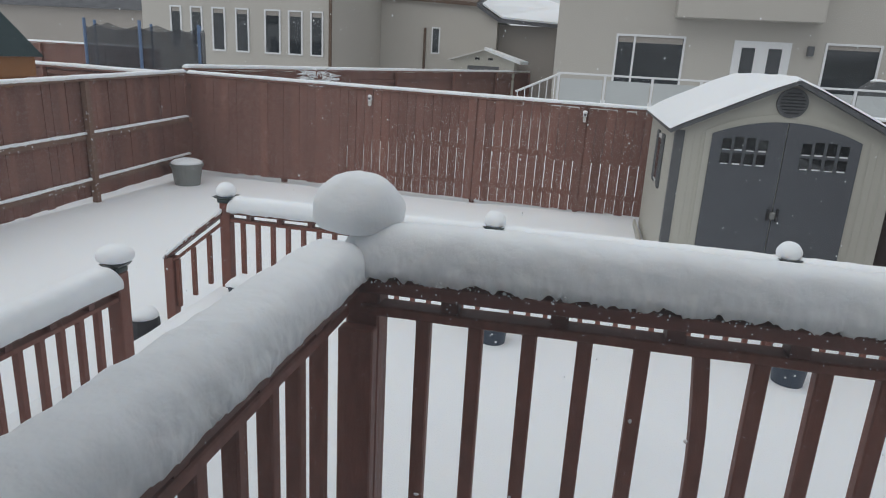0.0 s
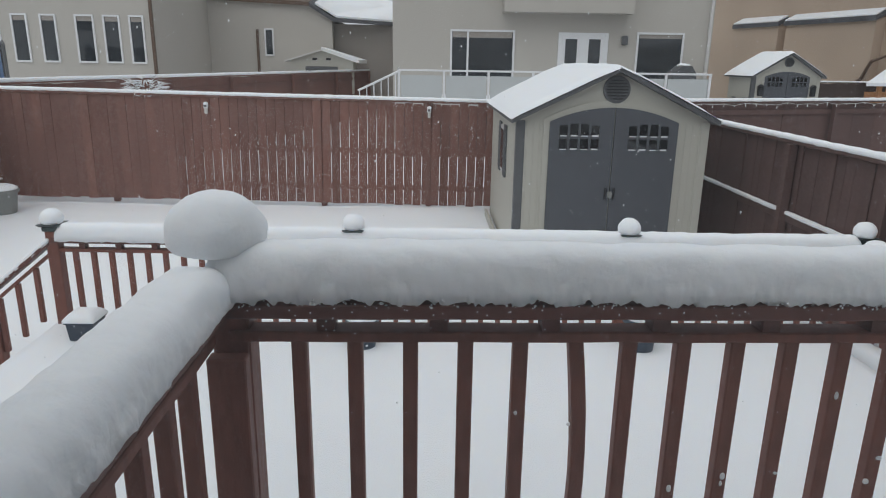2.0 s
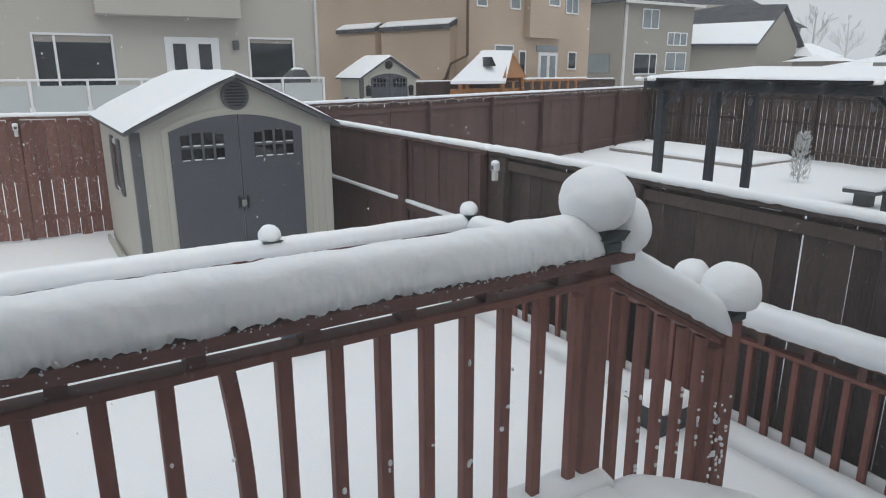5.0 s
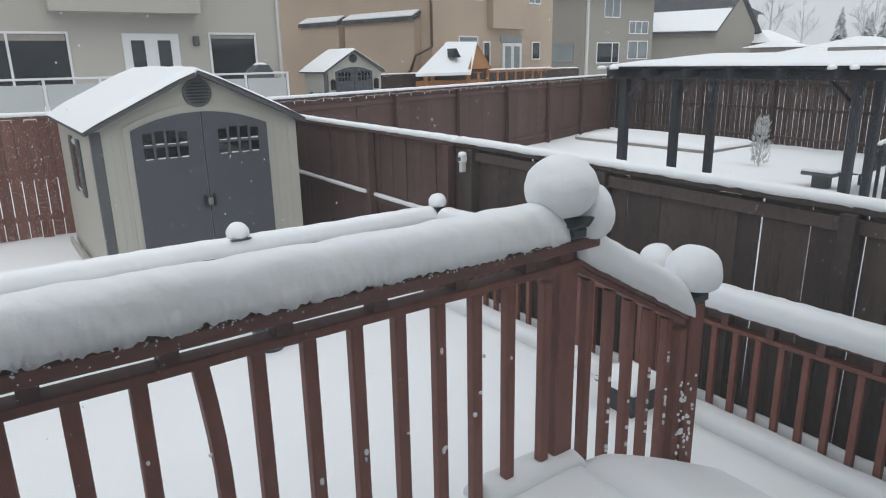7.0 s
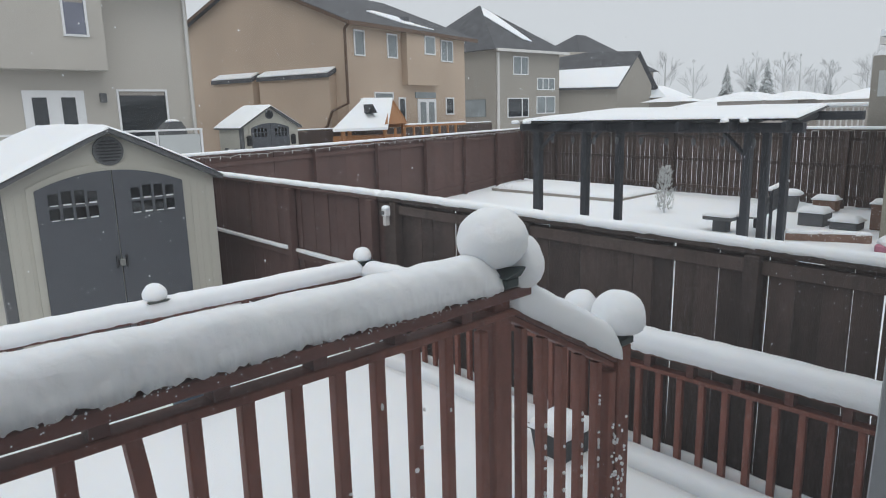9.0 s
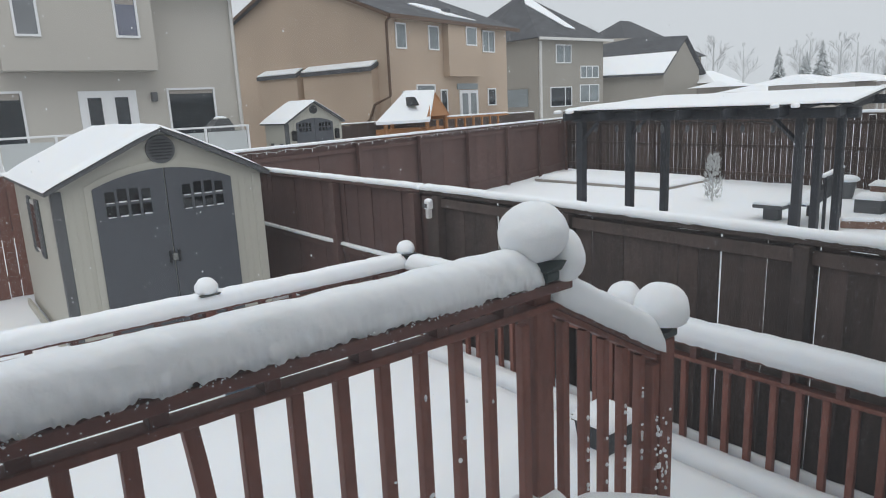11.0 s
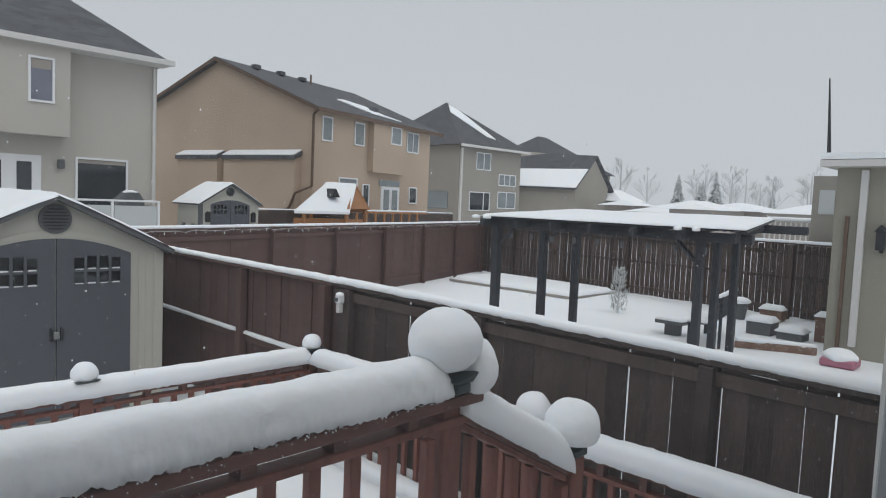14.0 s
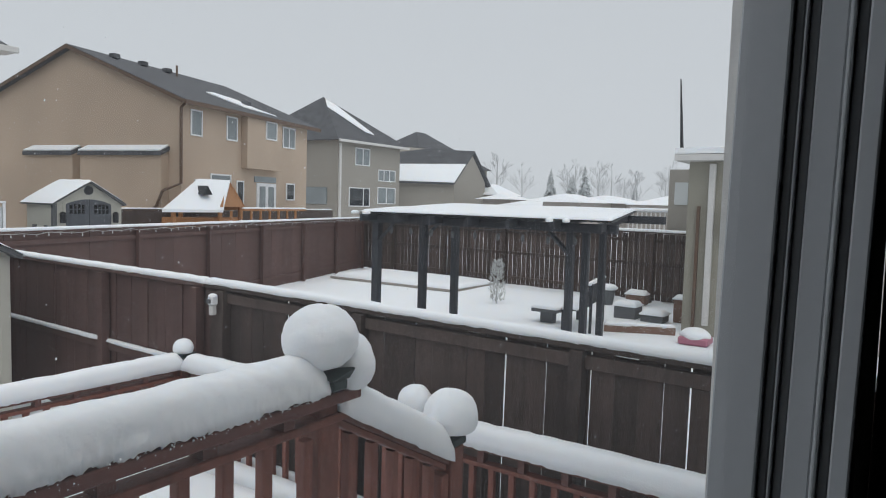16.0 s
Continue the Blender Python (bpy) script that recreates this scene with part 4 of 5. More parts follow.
for a, b in ((TY + 0.55, TY + 4.75), (TY + 5.05, TY + 7.75)):
    part("chimney_chase", prism([(TX - 0.40, -0.1), (TX - 0.001, -0.1), (TX - 0.001, 4.2), (TX - 0.40, 4.08)], "y", a + 0.06, b - 0.06), STUCCOTAN, h2)
    part("ledge", slab([(TX - 0.5, a, 4.20), (TX - 0.003, a, 4.42), (TX - 0.003, b, 4.42), (TX - 0.5, b, 4.20)], 0.16), SHINGLE, h2)
    part("ledge_snow", slab([(TX - 0.48, a + 0.04, 4.27), (TX - 0.004, a + 0.06, 4.49), (TX - 0.004, b - 0.06, 4.49), (TX - 0.48, b - 0.04, 4.27)], 0.05), SNOW, h2)
part("bay_wall", box(TX + 3.75, TX + 6.4, TY - 0.32, TY - 0.002, 3.80, TE - 0.16), STUCCOTAN, h2)
# Pale panes: reflected sky is put into the glass colour.
SKYG = glass("pale_sky_tint_glass", (0.22, 0.25, 0.26))
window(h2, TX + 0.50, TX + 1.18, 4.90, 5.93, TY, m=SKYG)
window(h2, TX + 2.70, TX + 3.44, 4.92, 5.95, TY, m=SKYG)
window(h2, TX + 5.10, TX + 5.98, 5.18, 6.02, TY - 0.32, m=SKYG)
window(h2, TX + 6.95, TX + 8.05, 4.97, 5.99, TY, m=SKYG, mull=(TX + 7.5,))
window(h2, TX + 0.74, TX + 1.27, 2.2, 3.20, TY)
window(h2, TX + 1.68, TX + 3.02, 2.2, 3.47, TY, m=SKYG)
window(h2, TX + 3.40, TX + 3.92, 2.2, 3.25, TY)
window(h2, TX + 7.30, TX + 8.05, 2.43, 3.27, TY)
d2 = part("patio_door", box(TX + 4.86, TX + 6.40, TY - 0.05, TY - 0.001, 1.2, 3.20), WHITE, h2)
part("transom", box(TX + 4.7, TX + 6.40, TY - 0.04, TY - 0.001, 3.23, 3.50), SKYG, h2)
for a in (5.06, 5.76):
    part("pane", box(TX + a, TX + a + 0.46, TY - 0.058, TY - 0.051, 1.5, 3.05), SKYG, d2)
part("downspout", tube([(TX - 0.05, TY - 0.35, 6.15), (TX - 0.08, TY - 0.06, 5.9), (TX - 0.08, TY - 0.06, 3.0), (TX - 0.5, TY + 0.45, 2.7), (TX - 0.5, TY + 0.75, 2.1), (TX - 0.5, TY + 1.6, 1.6)], 0.06), BROWNMETAL, h2)
h2.rotation_euler.z = radians(15)
# plain fence and deck rails in front of it
fence("boundary_fence", (12.4, 21.0), (24.5, 22.6), 2.03, "dark brown board fence in front of the tan house", PICKETDARK, 0.3, 0.296, True, [2, 5, 8, 11], railm=PICKETDARK, stuff=True, snow=0.04)

# taupe house
h3 = thing("house", (35, 31, 0), "two-storey taupe stucco house with a dark hip roof", "house", group="houses behind")
part("wall", box(31.45, 37.75, 29, 38, -0.1, 6.6), STUCCOGREY, h3)
part("roof", hip_roof(31.45, 37.75, 29, 38, 6.6, 10.0), SHINGLE, h3)
part("roof_snow", slab([(33.65, 32.15, 9.16), (34.8, 29.7, 7.48), (35.5, 29.5, 7.34), (34.95, 32.5, 9.40), (34.5, 33.2, 9.88)], 0.06), SNOW, h3)
gutter(h3, 31.05, 38.15, 28.55, 6.62)
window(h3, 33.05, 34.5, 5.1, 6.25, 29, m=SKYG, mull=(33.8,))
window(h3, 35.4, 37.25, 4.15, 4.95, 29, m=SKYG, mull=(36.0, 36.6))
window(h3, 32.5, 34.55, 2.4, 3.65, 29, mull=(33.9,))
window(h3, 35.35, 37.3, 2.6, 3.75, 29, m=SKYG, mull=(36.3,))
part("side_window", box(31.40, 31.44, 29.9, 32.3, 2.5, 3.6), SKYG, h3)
part("downspout", box(31.5, 31.65, 28.85, 28.98, 0.2, 6.4), WHITEGREY, h3)

h3.location += Vector((0.2, 0, -0.28))

# low house further on with a snowy roof
h4 = thing("house", (48, 30, 0), "low taupe house with a snow-covered gable roof", "house", group="houses behind")
G1, G2 = Vector((43.5, 28.0, 0)), Vector((49.1, 28.6, 0))
BK = Vector((-7.5, 6.5, 0))
AP = (G1 + G2) / 2
b = bmesh.new()
def v3(p, z):
    return b.verts.new((p.x, p.y, z))
f = [v3(G1, -0.1), v3(G2, -0.1), v3(G2, 4.3), v3(AP, 6.6), v3(G1, 4.3)]
g = [v3(p + BK, z) for p, z in ((G1, -0.1), (G2, -0.1), (G2, 4.3), (AP, 7.0), (G1, 4.3))]
b.faces.new(f)
b.faces.new(g[::-1])
for i in range(5):
    b.faces.new((f[i], f[(i + 1) % 5], g[(i + 1) % 5], g[i]))
part("wall", b, STUCCOGREY, h4)
ov = (G1 - G2).normalized() * 0.6
q = [AP + Vector((0, 0, 6.75)) - BK * 0.03, AP + BK + Vector((0, 0, 6.75)), G1 + BK + ov + Vector((0, 0, 4.05)), G1 + ov - BK * 0.03 + Vector((0, 0, 4.05))]
part("roof", slab(q, 0.12), SHINGLE, h4)
part("roof_snow", slab([q[0].lerp(q[3], 0.45) + Vector((0, 0, 0.09)), q[1].lerp(q[2], 0.6) + Vector((0, 0, 0.09)), q[2] + Vector((0, 0, 0.09)), q[3] + Vector((0, 0, 0.09))], 0.06), SNOW, h4)
q2 = [AP + Vector((0, 0, 6.75)) - BK * 0.03, AP + BK + Vector((0, 0, 6.75)), G2 + BK - ov + Vector((0, 0, 4.05)), G2 - ov - BK * 0.03 + Vector((0, 0, 4.05))]
part("roof", slab(q2, 0.12), SHINGLE, h4)
h5 = thing("house", (56, 41, 0), "far house with a dark hip roof", "house", group="houses behind")
part("wall", box(55.4, 68.4, 40, 50, -0.1, 6.4), STUCCOGREY, h5)
part("roof", hip_roof(55.4, 68.4, 40, 50, 6.4, 10.4, ridge=0.8), SHINGLE, h5)

# beige house to the left, with seven narrow windows
h0 = thing("house", (-12, 24, 0), "long beige stucco house with a row of narrow windows", "house", group="houses behind")
part("wall", box(-17.2, -9.25, 24, 34, -0.1, 6.0), STUCCO, h0)
part("wing_wall", prism([(-9.24, -0.1), (-3.9, -0.1), (-3.9, 4.15), (-4.9, 4.72), (-9.24, 4.95)], "y", 30, 38), STUCCO, h0)
part("wing_wall", box(-3.89, -1.3, 30.6, 38, -0.1, 4.0), STUCCOFAR, h0)
part("upper_wall", box(-9.24, -6.2, 31.5, 38, 4.96, 8.0), STUCCO, h0)
part("eave_board", slab([(-9.5, 29.8, 5.05), (-4.85, 29.8, 4.85), (-4.85, 31.4, 5.2), (-9.5, 31.4, 5.4)], 0.16), BROWNMETAL, h0)
for a, c in ((305, 326), (342, 364), (381, 405), (423, 447), (474, 502), (515, 540), (553, 575)):
    x0, x1 = -15.91 + (a - 307) * 0.02355, -15.91 + (c - 307) * 0.02355
    window(h0, x0, x1, 2.24, 3.86, 24, blind=0.1)
window(h0, -6.85, -6.45, 2.6, 3.75, 30)
part("downspout", box(-9.36, -9.26, 23.9, 23.99, 0, 6.0), BROWNMETAL, h0)
part("downspout", box(-7.2, -7.1, 29.9, 29.99, 0, 3.7), BROWNMETAL, h0)
part("roof", hip_roof(-17.2, -9.25, 24, 34, 6.02, 9.0), SHINGLE, h0)
part("roof", slab([(-4.84, 29.75, 4.82), (-3.8, 29.75, 4.2), (-1.0, 30.2, 4.08), (-1.0, 38, 5.3), (-4.84, 38, 6.3)], 0.15), SHINGLE, h0)
part("roof_snow", slab([(-4.6, 29.9, 4.84), (-3.7, 29.9, 4.31), (-1.1, 30.3, 4.17), (-1.1, 37.9, 5.40), (-4.6, 37.9, 6.35)], 0.08), SNOW, h0)
fs = thing("small_shed", (-4.2, 28.5, 0), "small grey shed with a snowy roof beyond the fence", "shed")
part("wall", prism([(-5.46, 0), (-2.85, 0), (-2.85, 2.45), (-4.15, 2.86), (-5.46, 2.45)], "y", 28.5, 29.8), SHEDWALL, fs)
part("door", box(-4.85, -3.5, 28.46, 28.499, 0.2, 2.2), SHEDTRIM, fs)
for x in (-4.55, -3.98):
    part("vent", box(x, x + 0.2, 28.47, 28.499, 2.45, 2.54), BLACK, fs)
part("roof", slab([(-4.15, 28.3, 2.90), (-4.15, 29.9, 2.90), (-5.7, 29.9, 2.42), (-5.7, 28.3, 2.42)], 0.06), WHITEGREY, fs)
part("roof_snow", slab([(-4.15, 28.3, 2.98), (-4.15, 29.9, 2.98), (-2.4, 29.9, 2.48), (-2.6, 28.35, 2.48)], 0.14), SNOW, fs)

# next-door house beside the pergola garden
nh = thing("house", (14.5, 2.9, 0), "pale beige house side wall with a wall lantern and downspout", "house")
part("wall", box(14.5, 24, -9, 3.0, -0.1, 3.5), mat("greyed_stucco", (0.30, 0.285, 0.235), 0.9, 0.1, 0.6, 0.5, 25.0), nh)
part("soffit", box(14.1, 24, -9, 3.2, 3.5, 3.62), WHITEGREY, nh)
part("roof_snow", slab([(14.1, -9, 3.75), (14.1, 3.2, 3.75), (24, 3.2, 4.0), (24, -9, 4.0)], 0.12), SNOW, nh)
part("downspout", box(14.40, 14.49, 2.47, 2.59, 0.2, 3.45, 0.01), WHITEGREY, nh)
lan = part("lantern", box(14.28, 14.42, 2.12, 2.26, 2.02, 2.34, 0.015), BLACK, nh, "black carriage lantern")
part("lantern_cap", prism([(2.09, 2.341), (2.29, 2.341), (2.19, 2.47)], "x", 14.25, 14.45), BLACK, lan)
part("bracket", box(14.42, 14.499, 2.16, 2.22, 1.96, 2.36), BLACK, lan)
pw = part("porch_wall", box(18.95, 22, 3.02, 4.66, -0.1, 3.6), STUCCOGREY, nh)
part("porch_pane", box(18.93, 18.949, 4.15, 4.5, 2.65, 3.25), FROSTGLASS, pw)
part("antenna", tube([(14.6, 3.19, 3.6), (14.61, 3.24, 4.4), (14.64, 3.30, 5.2)], 0.04, 6, r1=0.012), BLACK, nh)
part("garden_pole", box(14.43, 14.495, 2.74, 2.80, 0.1, 2.6), BROWNMETAL, nh)


# ---- pergola garden ----
def splay(bm):
    for v in bm.verts:
        v.co.y += 0.22 * (v.co.x - 8.9) * (1 - (v.co.y - 2.5) / 4.5)
    return bm


pg = thing("pergola", (10.4, 5.1, 0), "black timber pergola with a corrugated roof under snow", "pergola")
PPOSTS = [(9.25, 6.8), (10.6, 6.8), (11.7, 6.8), (9.3, 3.25), (10.35, 3.45), (11.2, 3.5)]
for x, y in PPOSTS:
    w = 0.065 if y > 5 else 0.052
    part("post", box(x - w, x + w, y - w, y + w, -0.05, 2.28 + 0.05 * (x - 9.25), 0.008), BLACKWOOD, pg)
for x in (9.25, 11.45):
    part("beam", box(x - 0.05, x + 0.05, 2.55, 6.95, 2.282 + 0.05 * (x - 9.25), 2.41 + 0.05 * (x - 9.25), 0.008), BLACKWOOD, pg)
for k in range(7):
    y = 2.65 + k * 0.69
    part("rafter", splay(slab([(8.8, y - 0.025, 2.43), (11.75, y - 0.025, 2.575), (11.75, y + 0.025, 2.575), (8.8, y + 0.025, 2.43)], 0.12)), BLACKWOOD, pg)
for y in (6.9, 6.65, 3.35, 3.1):
    part("beam_end_snow", lump((8.78, y, 2.45), 0.10, 0.04, 0.04, y, n=10), SNOW, pg, smooth=True)
for (x, y), (ux, uy) in (((9.25, 6.8), (0, -1)), ((9.3, 3.25), (0, 1)), ((10.6, 6.8), (0, -1))):
    part("brace", tube([(x + ux * 0.06, y + uy * 0.06, 2.0), (x + ux * 0.34, y + uy * 0.34, 2.27)], 0.035, 4), BLACKWOOD, pg)
b = bmesh.new()
n = 90
rw = []
for i in range(n + 1):
    y = 2.5 + 4.4 * i / n
    z = 2.445 + 0.018 * (i % 2)
    rw.append([b.verts.new((8.9, y, z)), b.verts.new((11.7, y, z + 0.15)), b.verts.new((11.7, y, z + 0.142)), b.verts.new((8.9, y, z - 0.008))])
for r, s in zip(rw, rw[1:]):
    for k in range(4):
        b.faces.new((r[k], r[(k + 1) % 4], s[(k + 1) % 4], s[k]))
part("roof_sheet", splay(b), BLACK, pg, "dark corrugated roof sheet")
part("roof_snow", splay(snow_sheet(8.90, 11.7, 2.52, 6.92, 2.466, 0.045, 5, 0.07, 0.008, fall=lambda x, y: -0.05 * (x - 8.9))), SNOW, pg, smooth=True)
for k in range(9):
    y = 3.2 + k * 0.42
    bulb = part("string_bulb", lump((9.33, y, 2.15), 0.032, 0.032, 0.06, k, n=8, flat=-1.2), SHEDTRIM, pg)
pg.location.z -= 0.12
part("bulb_string", tube([(9.33, 3.1 + k * 0.14, 2.25 - 0.03 * (k % 3 == 1)) for k in range(27)], 0.006, 4), BLACK, pg)

SX, SY = 15.3, 7.85
bs = thing("frosted_shrub", (SX, SY, 0), "small upright shrub white with frost", "shrub")
b = bmesh.new()
rnd = random.Random(4)
for i in range(420):
    h = rnd.random() ** 0.9 * 1.02
    r = 0.27 * (1 - (h / 1.35) ** 2) * (0.75 + 0.5 * noise.noise(Vector((h * 4, i * 0.01, 1)))) * math.sqrt(rnd.random())
    a = rnd.random() * 6.283
    c = Vector((SX + r * math.cos(a), SY + r * math.sin(a), 0.06 + h))
    d = Vector((math.cos(a) * 0.6, math.sin(a) * 0.6, 1)).normalized() * rnd.uniform(0.05, 0.1)
    tube([c, c + d], 0.014, 3, b, 0.004)
part("twigs", b, FROST, bs)
part("stem", tube([(SX, SY, -0.05), (SX, SY, 0.9)], 0.025, 6, r1=0.008), BARK, bs)
bench = thing("garden_bench", (14.0, 4.8, 0), "dark slatted garden bench with snow on its seat", "bench")
BA, BB = Vector((12.9, 4.98)), Vector((14.6, 5.32))
BU = (BB - BA).normalized()
BN = Vector((BU.y, -BU.x))


def plank(off, z0, z1, th, s0=0.0, s1=None):
    """A board along the bench at a distance off its front line."""
    p, q = BA + BU * s0 + BN * off, (BB if s1 is None else BA + BU * s1) + BN * off
    return prism([tuple(p), tuple(q), tuple(q + BN * th), tuple(p + BN * th)], "z", z0, z1)


for k in range(4):
    part("seat_slat", plank(k * 0.11, 0.42, 0.45, 0.09), BLACKWOOD, bench)
for k in range(4):
    part("back_slat", plank(0.46 + k * 0.03, 0.50 + k * 0.12, 0.59 + k * 0.12, 0.025), BLACKWOOD, bench)
for c in (0.08, 1.55):
    part("leg", plank(0.0, -0.02, 0.419, 0.06, c, c + 0.06), BLACKWOOD, bench)
    part("back_leg", plank(0.56, -0.02, 0.98, 0.05, c, c + 0.06), BLACKWOOD, bench)
q0, q1 = BA + BN * 0.2, BB + BN * 0.2
part("seat_snow", snow_ridge((q0.x, q0.y, 0.45), (q1.x, q1.y, 0.45), 0.4, 0.07, 2, 0.06), SNOW, bench, smooth=True)
q0, q1 = BA + BN * 0.56, BB + BN * 0.56
part("back_snow", snow_ridge((q0.x, q0.y, 0.98), (q1.x, q1.y, 0.98), 0.07, 0.05, 3, 0.06), SNOW, bench, smooth=True)
st = thing("stone_bench", (13.75, 5.65, 0), "low stone bench under snow", "bench")
part("slab", box(13.5, 14.0, 5.35, 5.95, 0.22, 0.29, 0.01), SHEDTRIM, st)
part("pedestal", box(13.65, 13.85, 5.5, 5.8, -0.05, 0.219, 0.01), SHEDTRIM, st)
part("snow", snow_sheet(13.5, 14.0, 5.35, 5.95, 0.291, 0.07, 4, 0.06), SNOW, st, smooth=True)
sleeper = thing("edging_timber", (13.85, 3.65, 0), "long grey garden edging timber under snow", "timber")
part("timber", prism([(13.55, 4.3), (13.68, 4.35), (14.24, 3.06), (14.1, 3.0)], "z", -0.02, 0.13), POSTWOOD, sleeper)
part("snow", snow_ridge((13.61, 4.32, 0.13), (14.17, 3.03, 0.13), 0.14, 0.06, 4, 0.05), SNOW, sleeper, smooth=True)
bed = thing("raised_bed", (17.5, 13, 0), "low timber edged garden bed under snow", "garden bed")
part("edging", box(16.2, 16.26, 9.8, 14.6, -0.02, 0.07, 0.01), STUCCOFAR, bed)
part("edging", box(16.27, 18.6, 9.8, 9.86, -0.02, 0.07, 0.01), STUCCOFAR, bed)
part("bed_snow", snow_sheet(16.2, 18.6, 9.8, 14.6, 0.04, 0.14, 6, 0.2), SNOW, bed, smooth=True)
for i, (x, y, w, h) in enumerate(((15.6, 4.5, 0.26, 0.26), (17.9, 5.05, 0.18, 0.24), (15.5, 3.85, 0.24, 0.14), (15.85, 3.25, 0.15, 0.5))):
    pl = thing("planter_box", (x, y, 0), "snow-topped wooden planter box", "planter", group="planters")
    part("sides", box(x - w, x + w, y - 0.25, y + 0.25, -0.02, h, 0.01), POSTWOOD if i % 2 else SHEDTRIM, pl)
    part("snow", snow_sheet(x - w - 0.03, x + w + 0.03, y - 0.28, y + 0.28, h + 0.002, 0.12, i, 0.08), SNOW, pl, smooth=True)
pd = thing("pedestal_planter", (17.2, 5.6, 0), "grey pedestal planter with a cap of snow", "planter")
part("stem", tube([(17.2, 5.6, -0.02), (17.2, 5.6, 0.2), (17.2, 5.6, 0.42)], 0.13, 14, r1=0.2), SHEDTRIM, pd)
part("snow", lump((17.2, 5.6, 0.44), 0.25, 0.25, 0.10, 6, n=16), SNOW, pd, smooth=True)
bn = thing("pink_bin", (13.5, 2.5, 0), "pink plastic tub heaped with snow", "tub")
part("sides", box(13.3, 13.75, 2.2, 2.75, -0.02, 0.13, 0.03), PINK, bn)
part("snow", lump((13.52, 2.48, 0.15), 0.24, 0.28, 0.15, 3), SNOW, bn, smooth=True)


# ---- pots and loose things ----
def pot(x, y, z, r, h, m, label, name="plant_pot", square=False):
    t = thing(name, (x, y, z), label, "pot", group="pots")
    b = bmesh.new()
    n = 4 if square else 24
    rot = math.pi / 4 if square else 0
    prof = [(r * 0.78, 0), (r * 0.96, h * 0.86), (r * 1.06, h * 0.87), (r * 1.06, h), (r * 0.95, h), (r * 0.93, h * 0.9)]
    rings = [[b.verts.new((x + q * math.cos(rot + 6.28319 * k / n), y + q * math.sin(rot + 6.28319 * k / n), z + zz)) for k in range(n)] for q, zz in prof]
    for a, c in zip(rings, rings[1:]):
        for k in range(n):
            b.faces.new((a[k], a[(k + 1) % n], c[(k + 1) % n], c[k]))
    b.faces.new(rings[0][::-1])
    b.faces.new(rings[-1])
    part("body", b, m, t)
    s = r * (0.78 if square else 1.0)
    if square:
        part("snow", snow_sheet(x - s, x + s, y - s, y + s, z + h * 0.9, 0.08, x, 0.03, 0.01), SNOW, t, smooth=True)
    else:
        part("snow", lump((x, y, z + h), s, s, 0.09, x, flat=-0.4, n=20), SNOW, t, smooth=True)
    return t


pot(-2.27, 4.12, LOW + 0.03, 0.15, 0.24, POTBLUE, "square dark blue planter with a lid of snow", square=True)
pot(-0.14, 3.98, LOW + 0.06, 0.12, 0.26, POTBLUE, "dark plant pot with snow beside a railing post")
pot(1.97, 3.98, LOW + 0.06, 0.13, 0.28, POTBLUE, "dark plant pot with snow beside a railing post")
pot(3.45, 1.75, LOW + 0.03, 0.20, 0.26, BLACK, "black planter heaped with snow", square=True)
pot(-6.62, 10.10, -0.02, 0.28, 0.40, TUB, "grey galvanised tub filled with snow beside the fence", name="garden_tub")
bk = thing("snowy_bucket", (-2.97, 3.72, 0), "dark upturned bucket capped with snow", "bucket")
part("sides", tube([(-2.97, 3.72, -0.02), (-2.97, 3.72, 0.31)], 0.16, 14, r1=0.125), BLACK, bk)
part("snow", lump((-2.97, 3.72, 0.33), 0.12, 0.12, 0.07, 5, n=18), SNOW, bk, smooth=True)


def fence_lamp(x, y, z, face):
    t = thing("fence_lamp", (x, y, z), "small white solar lamp on the fence with snow", "lamp", group="fence lamps")
    dx, dy = face
    x, y = x + dx * 0.04, y + dy * 0.04
    part("body", box(x - 0.035, x + 0.035, y - 0.035, y + 0.035, z - 0.02, z + 0.05, 0.01), WHITE, t)
    part("bracket", box(x - 0.025, x + 0.025, y - 0.025, y + 0.025, z - 0.11, z - 0.021, 0.006), WHITEGREY, t)
    part("lens", box(x - 0.02 + dx * 0.036, x + 0.02 + dx * 0.036, y - 0.02 + dy * 0.036, y + 0.02 + dy * 0.036, z + 0.0, z + 0.035), SHEDTRIM, t)
    part("snow", lump((x, y, z + 0.055), 0.042, 0.042, 0.03, x, n=12), SNOW, t, smooth=True)


fence_lamp(-3.42, FY - 0.02, 1.68, (0, -1))
fence_lamp(0.35, FY - 0.02, 1.66, (0, -1))
fence_lamp(FX1 - 0.12, 4.40, 1.58, (-1, 0))


# ---- far left: trampoline, playhouse, hoop ----
tr = thing("trampoline", (-13.5, 16.5, 0), "round trampoline with blue poles and a dark safety net", "trampoline")
for k in range(6):
    a = k * math.pi / 3
    x, y = -12.85 + 1.75 * math.cos(a), 18.0 + 1.75 * math.sin(a)
    part("pole", tube([(x, y, 0), (x, y, 3.0)], 0.045, 8), BLUEPOLE, tr)
b = bmesh.new()
lo = [b.verts.new((-12.85 + 1.68 * math.cos(k * 0.19635), 18.0 + 1.68 * math.sin(k * 0.19635), 0.9)) for k in range(32)]
hi = [b.verts.new((-12.85 + 1.68 * math.cos(k * 0.19635), 18.0 + 1.68 * math.sin(k * 0.19635), 2.9 - 0.16 * abs(math.sin(k * 0.19635 * 4)))) for k in range(32)]
for k in range(32):
    b.faces.new((lo[k], lo[(k + 1) % 32], hi[(k + 1) % 32], hi[k]))
net = bpy.data.materials.new("dark_net")
net.use_nodes = True
